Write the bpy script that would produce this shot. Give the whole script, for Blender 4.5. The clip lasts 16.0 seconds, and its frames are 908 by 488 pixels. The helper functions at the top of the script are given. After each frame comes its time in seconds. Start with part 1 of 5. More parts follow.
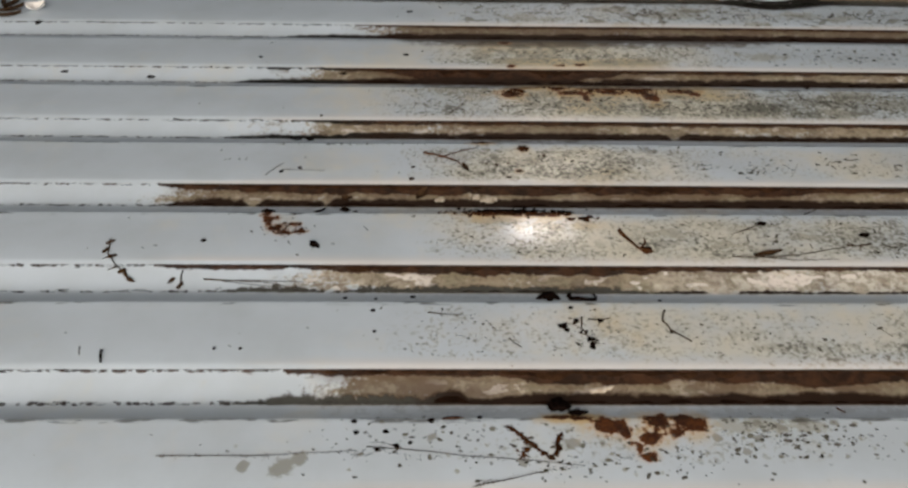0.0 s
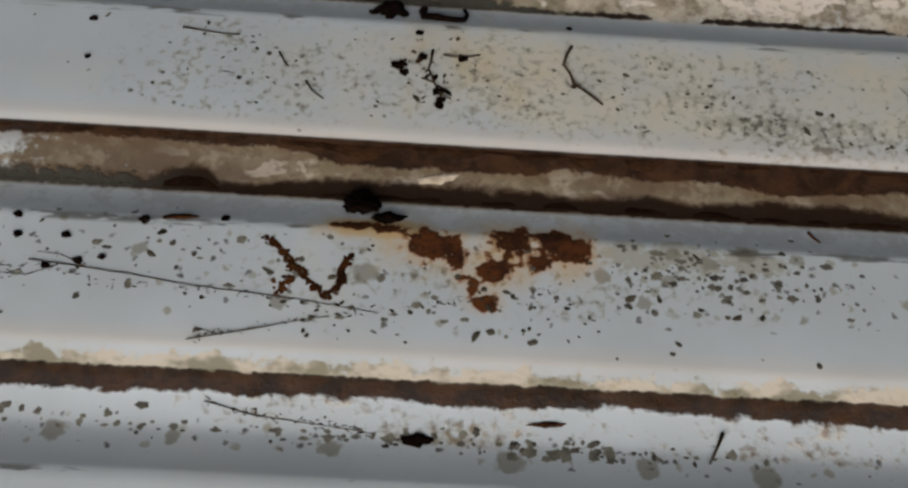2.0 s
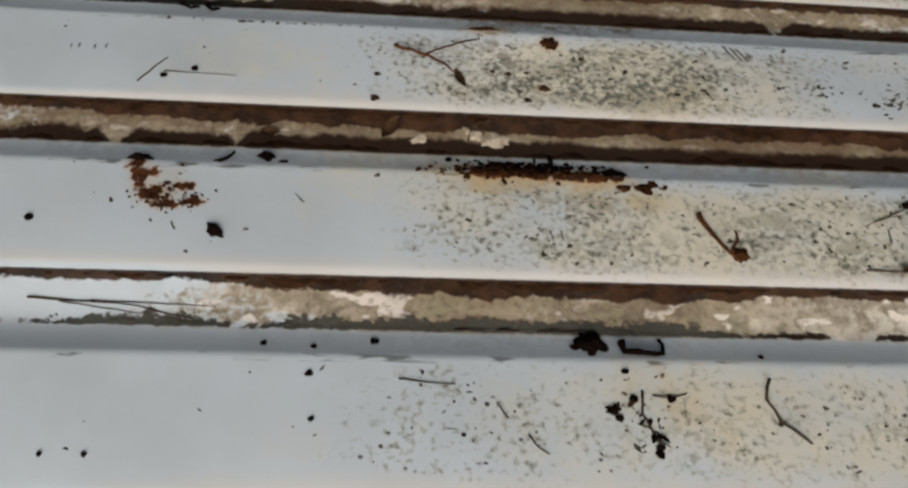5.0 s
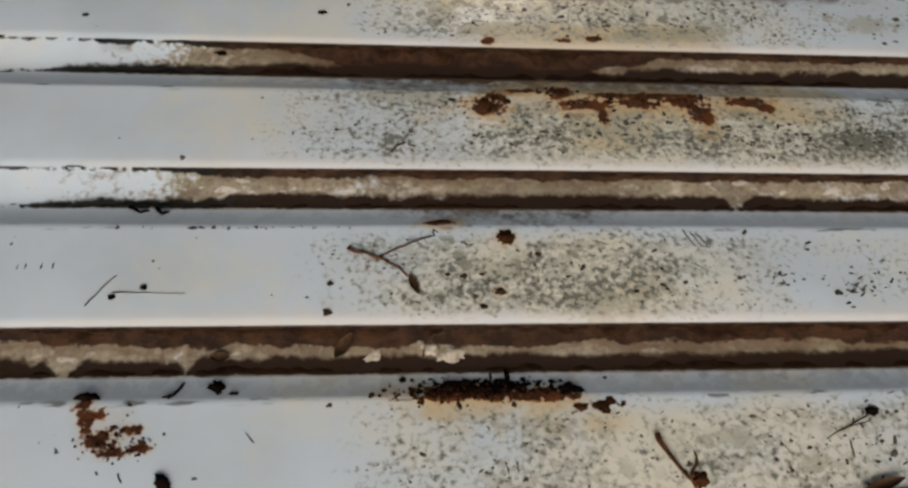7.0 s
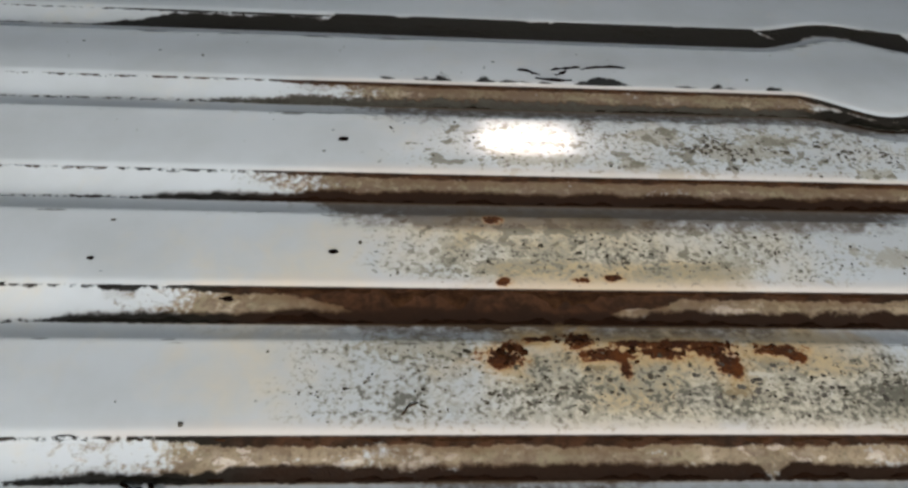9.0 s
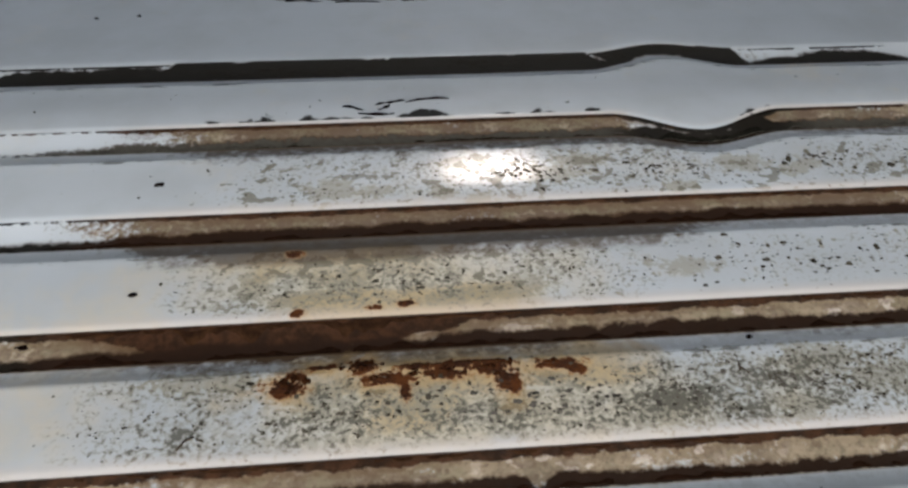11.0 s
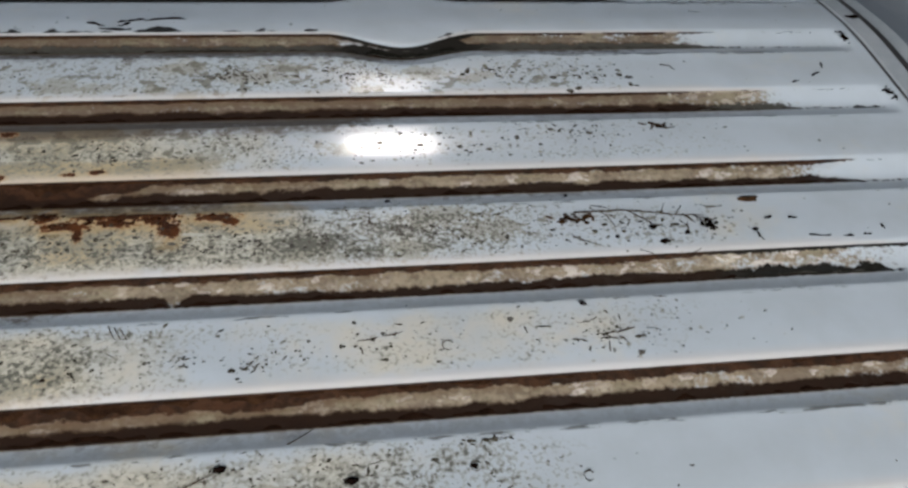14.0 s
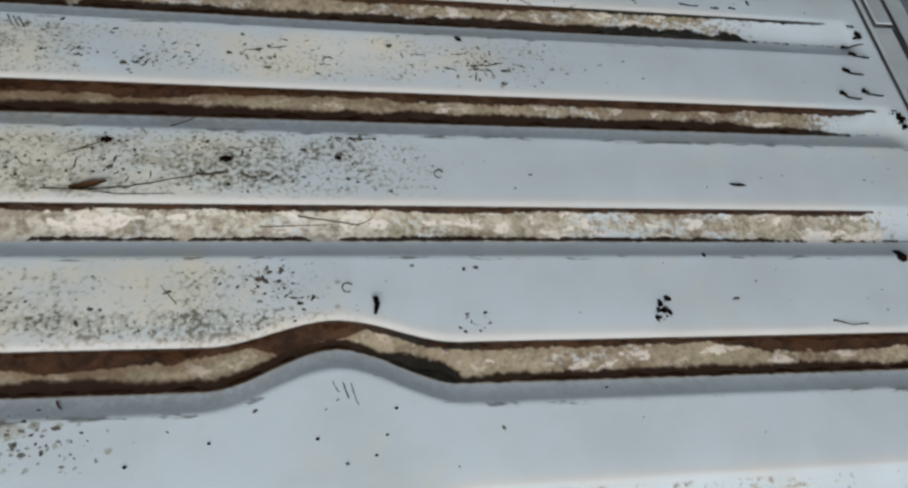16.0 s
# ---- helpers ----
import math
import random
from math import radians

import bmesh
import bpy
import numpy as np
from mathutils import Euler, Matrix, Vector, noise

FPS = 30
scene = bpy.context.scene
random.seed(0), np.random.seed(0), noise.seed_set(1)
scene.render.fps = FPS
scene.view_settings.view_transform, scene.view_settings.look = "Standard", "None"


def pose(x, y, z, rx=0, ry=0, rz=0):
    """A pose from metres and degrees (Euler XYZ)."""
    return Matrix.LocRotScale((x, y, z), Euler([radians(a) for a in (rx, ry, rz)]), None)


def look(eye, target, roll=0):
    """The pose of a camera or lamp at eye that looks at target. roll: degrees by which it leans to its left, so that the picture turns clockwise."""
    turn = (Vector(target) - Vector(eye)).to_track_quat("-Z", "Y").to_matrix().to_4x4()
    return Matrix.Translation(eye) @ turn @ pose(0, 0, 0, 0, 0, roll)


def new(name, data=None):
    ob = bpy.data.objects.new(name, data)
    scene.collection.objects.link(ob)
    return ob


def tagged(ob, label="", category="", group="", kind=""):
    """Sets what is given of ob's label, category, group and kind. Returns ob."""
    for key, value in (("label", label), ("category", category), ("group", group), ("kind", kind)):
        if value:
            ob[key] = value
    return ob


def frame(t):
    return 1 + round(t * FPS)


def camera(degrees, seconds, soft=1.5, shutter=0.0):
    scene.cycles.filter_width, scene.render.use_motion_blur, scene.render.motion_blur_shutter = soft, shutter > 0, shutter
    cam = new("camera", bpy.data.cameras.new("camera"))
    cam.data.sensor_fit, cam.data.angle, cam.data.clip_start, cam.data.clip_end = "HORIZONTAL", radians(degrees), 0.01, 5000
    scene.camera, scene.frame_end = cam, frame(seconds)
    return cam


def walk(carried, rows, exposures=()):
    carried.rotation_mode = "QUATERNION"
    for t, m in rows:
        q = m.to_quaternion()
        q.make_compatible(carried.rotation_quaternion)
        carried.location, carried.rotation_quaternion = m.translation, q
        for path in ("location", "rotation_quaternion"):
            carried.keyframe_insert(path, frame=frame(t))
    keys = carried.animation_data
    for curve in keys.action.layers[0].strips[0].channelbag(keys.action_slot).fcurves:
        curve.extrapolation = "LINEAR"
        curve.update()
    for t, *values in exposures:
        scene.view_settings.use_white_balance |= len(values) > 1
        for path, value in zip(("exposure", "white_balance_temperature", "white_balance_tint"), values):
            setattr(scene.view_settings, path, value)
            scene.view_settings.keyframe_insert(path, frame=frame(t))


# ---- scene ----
cam = camera(58.1, 16.0, soft=2.6)
PATH = [
    (0, (0.327, -0.52, 0.593), (0.376, 1.011, -0.693), 1.4),
    (0.5, (0.435, -0.374, 0.492), (0.492, 0.88, -1.065), 5.5),
    (1, (0.453, -0.29, 0.46), (0.527, 0.71, -1.271), 7.3),
    (1.5, (0.459, -0.27, 0.438), (0.527, 0.69, -1.315), 6.9),
    (2, (0.486, -0.268, 0.406), (0.533, 0.627, -1.382), 5.9),
    (2.5, (0.458, -0.271, 0.406), (0.533, 0.615, -1.385), 7.7),
    (3, (0.392, -0.239, 0.423), (0.537, 0.67, -1.352), 10.5),
    (3.5, (0.35, -0.194, 0.443), (0.512, 0.792, -1.289), 9.6),
    (4, (0.324, -0.179, 0.455), (0.484, 0.867, -1.242), 9.1),
    (4.2, (0.301, -0.176, 0.454), (0.479, 0.927, -1.204), 10.0),
    (6.3, (0.326, -0.024, 0.558), (0.486, 0.953, -1.18), 8.3),
    (6.5, (0.327, -0.016, 0.56), (0.498, 0.994, -1.158), 8.6),
    (7, (0.34, 0.019, 0.568), (0.518, 1.075, -1.121), 8.2),
    (7.5, (0.317, 0.05, 0.57), (0.474, 1.162, -1.084), 7.2),
    (8, (0.297, 0.08, 0.58), (0.456, 1.274, -1.017), 7.4),
    (8.5, (0.304, 0.098, 0.59), (0.462, 1.334, -0.974), 7.1),
    (9, (0.338, 0.143, 0.61), (0.49, 1.424, -0.918), 6.1),
    (9.2, (0.337, 0.14, 0.606), (0.52, 1.483, -0.865), 6.5),
    (11.3, (0.569, 0.099, 0.649), (0.725, 1.433, -0.832), 1.9),
    (11.5, (0.586, 0.084, 0.656), (0.747, 1.414, -0.829), 1.8),
    (12, (0.658, 0.055, 0.666), (0.86, 1.403, -0.797), 2.5),
    (12.5, (0.7, 0.008, 0.667), (0.959, 1.342, -0.8), 4.3),
    (13, (0.746, -0.038, 0.676), (0.981, 1.298, -0.794), 3.6),
    (13.5, (0.8, -0.087, 0.673), (1.066, 1.245, -0.795), 5.2),
    (14, (0.821, -0.13, 0.672), (1.107, 1.199, -0.795), 6.5),
    (14.5, (0.833, -0.163, 0.68), (1.097, 1.167, -0.79), 5.8),
    (15, (0.83, -0.219, 0.677), (1.13, 1.049, -0.841), 8.3),
    (15.5, (0.863, -0.273, 0.664), (1.15, 0.879, -0.946), 10.1),
    (16, (0.89, -0.306, 0.67), (1.278, 0.721, -1.001), 17.6),
]
EXPOSURES = [(0.0, -0.16, 7430, 16), (1.0, -0.36, 7400, 16), (1.5, -0.47, 7410, 16), (2.5, -0.62, 7340, 16), (3.0, -0.63, 7430, 16), (3.5, -0.42, 7400, 15), (4.0, -0.24, 7410, 15), (6.5, 0.01, 7430, 16), (7.2, 0.06, 7420, 16), (8.0, 0.32, 7370, 16), (8.7, 0.37, 7330, 15), (9.2, 0.24, 7310, 15), (11.5, 0.25, 7030, 17), (12.5, 0.17, 6940, 17), (13.3, 0.25, 6820, 16), (14.5, 0.13, 6720, 14), (15.2, 0.14, 6720, 13), (16.0, 0.01, 6700, 11)]
walk(cam, [(t, look(eye, target, roll)) for t, eye, target, roll in PATH], EXPOSURES)

# ---------------------------------------------------------------- light
# Added and unseen: walls open to an overcast sky behind the camera, one lamp ahead.
ENCLOSURE = (-9.0, 11.0, -3.4, 9.0, -2.0, 4.2)      # x, x, y, y, floor, ceiling
OPENING = (-3.6, 2.8, 3.5)                        # x, x, top of the open front
HIGHLIGHT_LAMP = (1.24, 4.45, 3.2)
world = bpy.data.worlds.new("sky")
scene.world = world
world.use_nodes = True
wn, wl = world.node_tree.nodes, world.node_tree.links
wn.clear()
sky = wn.new("ShaderNodeTexSky")
sky.sky_type = "NISHITA"
sky.sun_disc = False
sky.sun_elevation, sky.sun_rotation = radians(50), radians(200)
sky.air_density, sky.dust_density, sky.ozone_density = 1.0, 5.0, 1.0
bg = wn.new("ShaderNodeBackground")
bg.inputs["Strength"].default_value = 0.10
wo = wn.new("ShaderNodeOutputWorld")
wl.new(sky.outputs[0], bg.inputs["Color"])
wl.new(bg.outputs[0], wo.inputs["Surface"])

# daylight in the open front
# area light added behind the camera, standing in for daylight through the opening
back_light = bpy.data.lights.new("back_fill_light", "AREA")
back_light.shape, back_light.size, back_light.size_y = "RECTANGLE", OPENING[1] - OPENING[0], OPENING[2] + 1.9
back_light.energy, back_light.color = 740.0, (1.0, 0.985, 0.955)
back_lamp = new("back_fill_light", back_light)
back_lamp.matrix_world = look(((OPENING[0] + OPENING[1]) / 2, ENCLOSURE[2] + 0.05, (OPENING[2] - 1.9) / 2), ((OPENING[0] + OPENING[1]) / 2, 5.0, (OPENING[2] - 1.9) / 2))
LAMP_GLOW = 38.0
scene.view_settings.exposure = 0.0


# ---------------------------------------------------------------- node helpers
class Nodes:
    """A short way to write node materials."""

    def __init__(self, name):
        self.mat = bpy.data.materials.new(name)
        self.mat.use_nodes = True
        self.t = self.mat.node_tree
        self.t.nodes.clear()
        self.out = self.t.nodes.new("ShaderNodeOutputMaterial")
        self.bsdf = self.t.nodes.new("ShaderNodeBsdfPrincipled")
        self.t.links.new(self.bsdf.outputs[0], self.out.inputs["Surface"])
        self.co = self.t.nodes.new("ShaderNodeTexCoord").outputs["Object"]

    def put(self, value, socket):
        if isinstance(value, bpy.types.NodeSocket):
            self.t.links.new(value, socket)
        elif isinstance(value, tuple):
            socket.default_value = (*value, 1.0)[:4] if socket.type == "RGBA" else value
        else:
            socket.default_value = value

    def math(self, op, a, b=0.0, c=0.0, clamp=False):
        n = self.t.nodes.new("ShaderNodeMath")
        n.operation, n.use_clamp = op, clamp
        for i, v in enumerate((a, b, c)):
            self.put(v, n.inputs[i])
        return n.outputs[0]

    def add(self, a, b):
        return self.math("ADD", a, b)

    def sub(self, a, b):
        return self.math("SUBTRACT", a, b)

    def mul(self, a, b):
        return self.math("MULTIPLY", a, b)

    def big(self, a, b):
        return self.math("MAXIMUM", a, b)

    def ramp(self, x, lo, hi):
        n = self.t.nodes.new("ShaderNodeMapRange")
        n.interpolation_type = "SMOOTHSTEP"
        self.put(x, n.inputs["Value"])
        self.put(lo, n.inputs["From Min"])
        self.put(hi, n.inputs["From Max"])
        return n.outputs["Result"]

    def attr(self, name):
        n = self.t.nodes.new("ShaderNodeAttribute")
        n.attribute_name = name
        return n.outputs["Fac"]

    def stretch(self, scale, shift=(0, 0, 0)):
        n = self.t.nodes.new("ShaderNodeMapping")
        self.put(self.co, n.inputs["Vector"])
        n.inputs["Scale"].default_value = scale
        n.inputs["Location"].default_value = shift
        return n.outputs[0]

    def noise(self, scale, detail=3.0, rough=0.55, vec=None, distort=0.0):
        n = self.t.nodes.new("ShaderNodeTexNoise")
        self.put(vec or self.co, n.inputs["Vector"])
        n.inputs["Scale"].default_value, n.inputs["Detail"].default_value = scale, detail
        n.inputs["Roughness"].default_value, n.inputs["Distortion"].default_value = rough, distort
        return n.outputs["Fac"]

    def cells(self, scale, vec=None):
        n = self.t.nodes.new("ShaderNodeTexVoronoi")
        self.put(vec or self.co, n.inputs["Vector"])
        n.inputs["Scale"].default_value = scale
        sep = self.t.nodes.new("ShaderNodeSeparateColor")
        self.t.links.new(n.outputs["Color"], sep.inputs[0])
        return n.outputs["Distance"], sep.outputs[0], sep.outputs[1]

    def mix(self, f, a, b):
        n = self.t.nodes.new("ShaderNodeMix")
        n.data_type = "RGBA"
        self.put(f, n.inputs[0])
        self.put(a, n.inputs[6])
        self.put(b, n.inputs[7])
        return n.outputs[2]

    def blend(self, f, a, b):
        n = self.t.nodes.new("ShaderNodeMix")
        self.put(f, n.inputs[0])
        self.put(a, n.inputs[2])
        self.put(b, n.inputs[3])
        return n.outputs[0]

    def island(self):
        return self.t.nodes.new("ShaderNodeNewGeometry").outputs["Random Per Island"]

    def done(self, color, rough=0.6, bump=None, strength=0.3, dist=0.001, **more):
        self.put(color, self.bsdf.inputs["Base Color"])
        self.put(rough, self.bsdf.inputs["Roughness"])
        for key, v in more.items():
            self.put(v, self.bsdf.inputs[key.replace("_", " ")])
        if bump is not None:
            b = self.t.nodes.new("ShaderNodeBump")
            b.inputs["Strength"].default_value, b.inputs["Distance"].default_value = strength, dist
            self.put(bump, b.inputs["Height"])
            self.t.links.new(b.outputs[0], self.bsdf.inputs["Normal"])
        return self.mat


# ---------------------------------------------------------------- materials
def paint_material():
    """Old white van paint: grime film, mildew, rust and dried mud in the channels."""
    n = Nodes("weathered_white_paint")
    film, grime, rust, dirt, gv = (n.attr(a) for a in ("film", "grime", "rust", "dirt", "gv"))
    channel = n.ramp(n.attr("channel"), 0.4, 0.8)
    cloud = n.noise(9, 5, 0.6)
    patch = n.noise(38, 5, 0.62, distort=0.6)
    fine = n.noise(210, 4, 0.6)
    mid = n.noise(105, 4, 0.62, distort=0.3)

    col = n.mix(n.ramp(cloud, 0.35, 0.7), PAINT, PAINT_DIM)
    # thin dry dust
    f_film = n.ramp(n.add(film, n.add(n.mul(n.sub(patch, 0.5), 0.8), n.mul(n.sub(n.noise(6.5, 3, 0.6), 0.5), 1.6))), 0.08, 0.9)
    col = n.mix(n.mul(f_film, 0.85), col, DUST)
    # ochre stain around the worst places
    f_ochre = n.mul(n.ramp(n.add(n.attr("ochre"), n.add(n.mul(n.sub(patch, 0.5), 1.2), n.mul(n.sub(n.noise(13, 3, 0.6), 0.5), 1.3))), 0.26, 1.1), 0.62)
    col = n.mix(f_ochre, col, OCHRE)
    grit = n.noise(205, 2, 0.5)
    clot = n.noise(52, 4, 0.62, n.stretch((0.85, 1, 1)))
    # flat olive patches of old algae
    olive = n.attr("olive")
    f_olive = n.ramp(n.add(olive, n.add(n.mul(n.sub(clot, 0.5), 2.2), n.mul(n.sub(grit, 0.5), 1.0))), 0.24, 0.50)
    col = n.mix(n.mul(n.mul(f_olive, n.ramp(olive, 0.02, 0.2)), 0.55), col, OLIVE)
    # larger flat blotches with crisp edges
    blotch = n.attr("blotch")
    f_blotch = n.ramp(n.add(n.mul(blotch, 0.2), n.add(n.mul(n.sub(n.noise(72, 2.5, 0.55, n.stretch((0.85, 1, 1))), 0.5), 1.5), n.mul(n.sub(n.noise(14, 2, 0.5), 0.5), 0.7))), 0.235, 0.275)
    f_blotch = n.mul(f_blotch, n.ramp(blotch, 0.02, 0.2))
    col = n.mix(n.mul(f_blotch, n.add(0.35, n.mul(cloud, 0.9))), col, BLOTCH)
    # mildew in fine worm-like spots, darker where it is thick
    cluster = n.ramp(n.noise(17, 4, 0.65, n.stretch((0.6, 1, 1))), 0.34, 0.66)
    grime = n.mul(grime, n.add(0.30, n.mul(cluster, 0.86)))
    worm = n.ramp(n.add(n.noise(125, 1.5, 0.5, n.stretch((0.8, 1, 1)), distort=0.7), n.mul(n.sub(fine, 0.5), 0.15)), 0.50, 0.56)
    col = n.mix(n.mul(n.mul(worm, n.ramp(grime, 0.15, 0.5)), n.mul(n.ramp(film, 0.2, 0.6), 0.5)), col, WORM)
    thick = n.add(n.mul(grime, 0.36), n.add(n.mul(n.sub(grit, 0.5), 1.5), n.mul(n.sub(clot, 0.5), 0.9)))
    grown = n.ramp(grime, 0.02, 0.22)
    f_blot = n.mul(n.ramp(thick, 0.10, 0.32), grown)
    col = n.mix(n.mul(f_blot, 0.60), col, MILDEW_PALE)
    f_mott = n.mul(n.ramp(thick, 0.31, 0.50), grown)
    col = n.mix(n.mul(f_mott, 0.78), col, MILDEW)
    dist, r1, r2 = n.cells(230, n.stretch((0.8, 1, 1)))
    f_speck = n.mul(n.ramp(dist, n.add(0.30, n.mul(r2, 0.14)), 0.16), n.math("LESS_THAN", r1, n.mul(grime, 0.16)))
    f_speck = n.mul(f_speck, n.ramp(fine, 0.36, 0.5))
    col = n.mix(n.mul(f_speck, 0.85), col, SPECK)
    # spatter of dried mud in soft-edged spots of two sizes
    spat = n.attr("spatter")
    bent = n.t.nodes.new("ShaderNodeVectorMath")
    bent.operation = "MULTIPLY_ADD"
    wob = n.t.nodes.new("ShaderNodeTexNoise")
    n.put(n.co, wob.inputs["Vector"])
    wob.inputs["Scale"].default_value, wob.inputs["Detail"].default_value = 260, 2
    n.put(wob.outputs["Color"], bent.inputs[0])
    bent.inputs[1].default_value = (0.0055, 0.0055, 0.0)
    n.put(n.co, bent.inputs[2])
    for size, tone in ((120, MILDEW_PALE), (190, SPATTER_DARK)):
        dist, r1, r2 = n.cells(size, bent.outputs[0])
        f_spot = n.mul(n.ramp(dist, n.add(0.14, n.mul(r2, 0.34)), n.add(0.04, n.mul(r2, 0.20))), n.math("LESS_THAN", r1, n.mul(spat, n.add(0.1, n.mul(clot, 0.9)))))
        col = n.mix(n.mul(f_spot, n.add(0.45, n.mul(r2, 0.45))), col, tone)
    f_smudge = n.ramp(n.add(n.attr("smudge"), n.add(n.mul(n.sub(mid, 0.5), 0.9), n.mul(n.sub(grit, 0.5), 0.6))), 0.34, 0.60)
    col = n.mix(n.mul(f_smudge, 0.78), col, SMUDGE)
    lift = n.attr("lift")
    # channel floor: tan crust, broken where the paint shows
    smear = n.noise(34, 4, 0.6, n.stretch((0.3, 1, 1)))
    crust = n.ramp(n.add(dirt, n.add(n.mul(n.sub(smear, 0.5), 1.1), n.add(n.mul(n.sub(mid, 0.5), 0.6), n.mul(n.sub(grit, 0.5), 0.55)))), 0.34, 0.62)
    inside = n.mul(n.ramp(gv, -0.0395, -0.0355), n.ramp(gv, 0.0025, -0.001))
    crust_col = n.mix(n.ramp(n.add(n.attr("crust_tone"), n.mul(n.sub(n.noise(30, 4, 0.6, n.stretch((0.6, 1, 1))), 0.5), 1.6)), 0.2, 0.8), CRUST, CRUST_DARK)
    crust_col = n.mix(n.ramp(n.attr("crust_tone"), 0.0, -0.4), crust_col, CRUST_GREY)
    crust_col = n.mix(n.mul(n.ramp(n.add(n.mul(n.noise(24, 3, 0.6), 0.5), n.mul(mid, 0.5)), 0.46, 0.58), 0.7), crust_col, CRUST_OLIVE)
    crust_col = n.mix(n.mul(n.ramp(n.add(n.mul(n.noise(46, 3, 0.6, n.stretch((0.8, 1, 1))), 0.6), n.mul(mid, 0.4)), 0.535, 0.625), n.sub(0.85, n.mul(n.attr("crust_tone"), 0.62))), crust_col, CRUST_PALE)
    crust_col = n.mix(n.mul(n.ramp(n.add(n.mul(n.noise(16, 3, 0.6, n.stretch((0.7, 1, 1))), 0.6), n.mul(mid, 0.4)), 0.47, 0.60), 0.6), crust_col, CRUST_DARK)
    flake = n.ramp(n.add(n.mul(n.noise(64, 2, 0.5, n.stretch((0.5, 1, 1))), 0.75), n.mul(mid, 0.25)), 0.572, 0.605)
    crust_col = n.mix(n.mul(flake, n.sub(0.95, n.mul(n.attr("crust_tone"), 1.35))), crust_col, CRUST_FLAKE)
    crust_col = n.mix(n.mul(n.ramp(n.add(n.mul(n.noise(78, 3, 0.65, n.stretch((0.75, 1, 1))), 0.7), n.mul(grit, 0.3)), 0.51, 0.60), n.add(0.18, n.mul(n.attr("crust_tone"), 0.55))), crust_col, CRUST_DARK)
    crust_col = n.mix(n.mul(n.ramp(grit, 0.52, 0.68), 0.40), crust_col, CRUST_DARK)
    f_crust = n.mul(n.mul(crust, inside), channel)
    col = n.mix(n.mul(f_crust, 0.93), col, crust_col)
    # dust washed out below a channel
    wash = n.mul(n.mul(n.ramp(gv, -0.064, -0.039), n.ramp(gv, -0.034, -0.040)), n.ramp(n.add(n.mul(dirt, 0.4), n.sub(mid, 0.5)), 0.25, 0.36))
    wash = n.mul(wash, channel)
    col = n.mix(n.mul(wash, n.add(0.1, n.mul(n.attr("crust_tone"), 0.2))), col, CRUST_DARK)
    slope = n.mul(n.mul(n.ramp(gv, -0.070, -0.060), n.ramp(gv, -0.031, -0.036)), channel)
    # dirt caught along the crease
    crease = n.mul(n.mul(n.ramp(gv, -0.0640, -0.0610), n.ramp(gv, -0.0555, -0.0590)), channel)
    crease = n.mul(crease, n.ramp(n.add(n.mul(n.noise(105, 3, 0.6, n.stretch((0.28, 1.4, 1))), 0.8), n.mul(n.noise(5, 2, 0.5, n.stretch((1, 0.6, 1))), 0.45)), 0.66, 0.74))
    col = n.mix(n.mul(crease, 0.75), col, SPATTER_DARK)
    # pale pinkish band along the lip, stronger where the channel is crusted
    lip_band = n.mul(n.mul(n.ramp(gv, 0.020, 0.003), n.ramp(gv, -0.004, 0.002)), n.mul(channel, n.ramp(n.add(dirt, n.mul(n.sub(smear, 0.5), 0.8)), 0.15, 0.7)))
    col = n.mix(n.mul(lip_band, 0.45), col, LIP_PALE)
    # tan dirt caked on the lip of a channel that lies over the roof's edge
    caked = n.mul(n.mul(n.ramp(lift, -0.001, -0.004), channel), n.ramp(n.add(gv, n.mul(n.sub(mid, 0.5), 0.012)), -0.012, -0.009))
    caked = n.mul(caked, n.ramp(n.add(gv, n.add(n.mul(n.sub(mid, 0.5), 0.024), n.mul(n.sub(clot, 0.5), 0.02))), 0.0035, -0.0005))
    caked_col = n.mix(n.ramp(n.noise(55, 3, 0.6, n.stretch((0.6, 1, 1))), 0.44, 0.60), CRUST_OLIVE, CRUST_PALE)
    col = n.mix(n.mul(caked, 0.85), col, caked_col)
    # mud: along the far wall and in the near corner, with ragged edges
    rag = n.add(n.mul(n.sub(mid, 0.5), 0.0078), n.mul(n.sub(grit, 0.5), 0.0032))
    gl = n.sub(gv, lift)
    w_far, w_near = n.attr("w_far"), n.attr("w_near")
    long = n.add(0.35, n.add(n.mul(n.noise(30, 3, 0.5), 1.0), n.add(n.mul(n.sub(clot, 0.3), 0.6), n.mul(n.sub(n.noise(8, 3, 0.6, n.stretch((1, 0.5, 1))), 0.5), 1.1))))
    d_far = n.add(n.add(gl, n.mul(w_far, long)), rag)
    f_far = n.mul(n.ramp(d_far, -0.0014, 0.0012), n.ramp(n.add(gl, n.mul(rag, n.add(0.2, n.mul(lift, -80.0)))), 0.0014, 0.0002))
    f_far = n.mul(f_far, n.ramp(n.add(n.mul(w_far, long), n.mul(rag, 0.9)), 0.0008, 0.0022))
    d_near = n.sub(n.add(n.mul(w_near, long), n.mul(rag, n.add(1.0, n.mul(n.attr("mud_grey"), 1.3)))), n.add(gv, 0.0358))
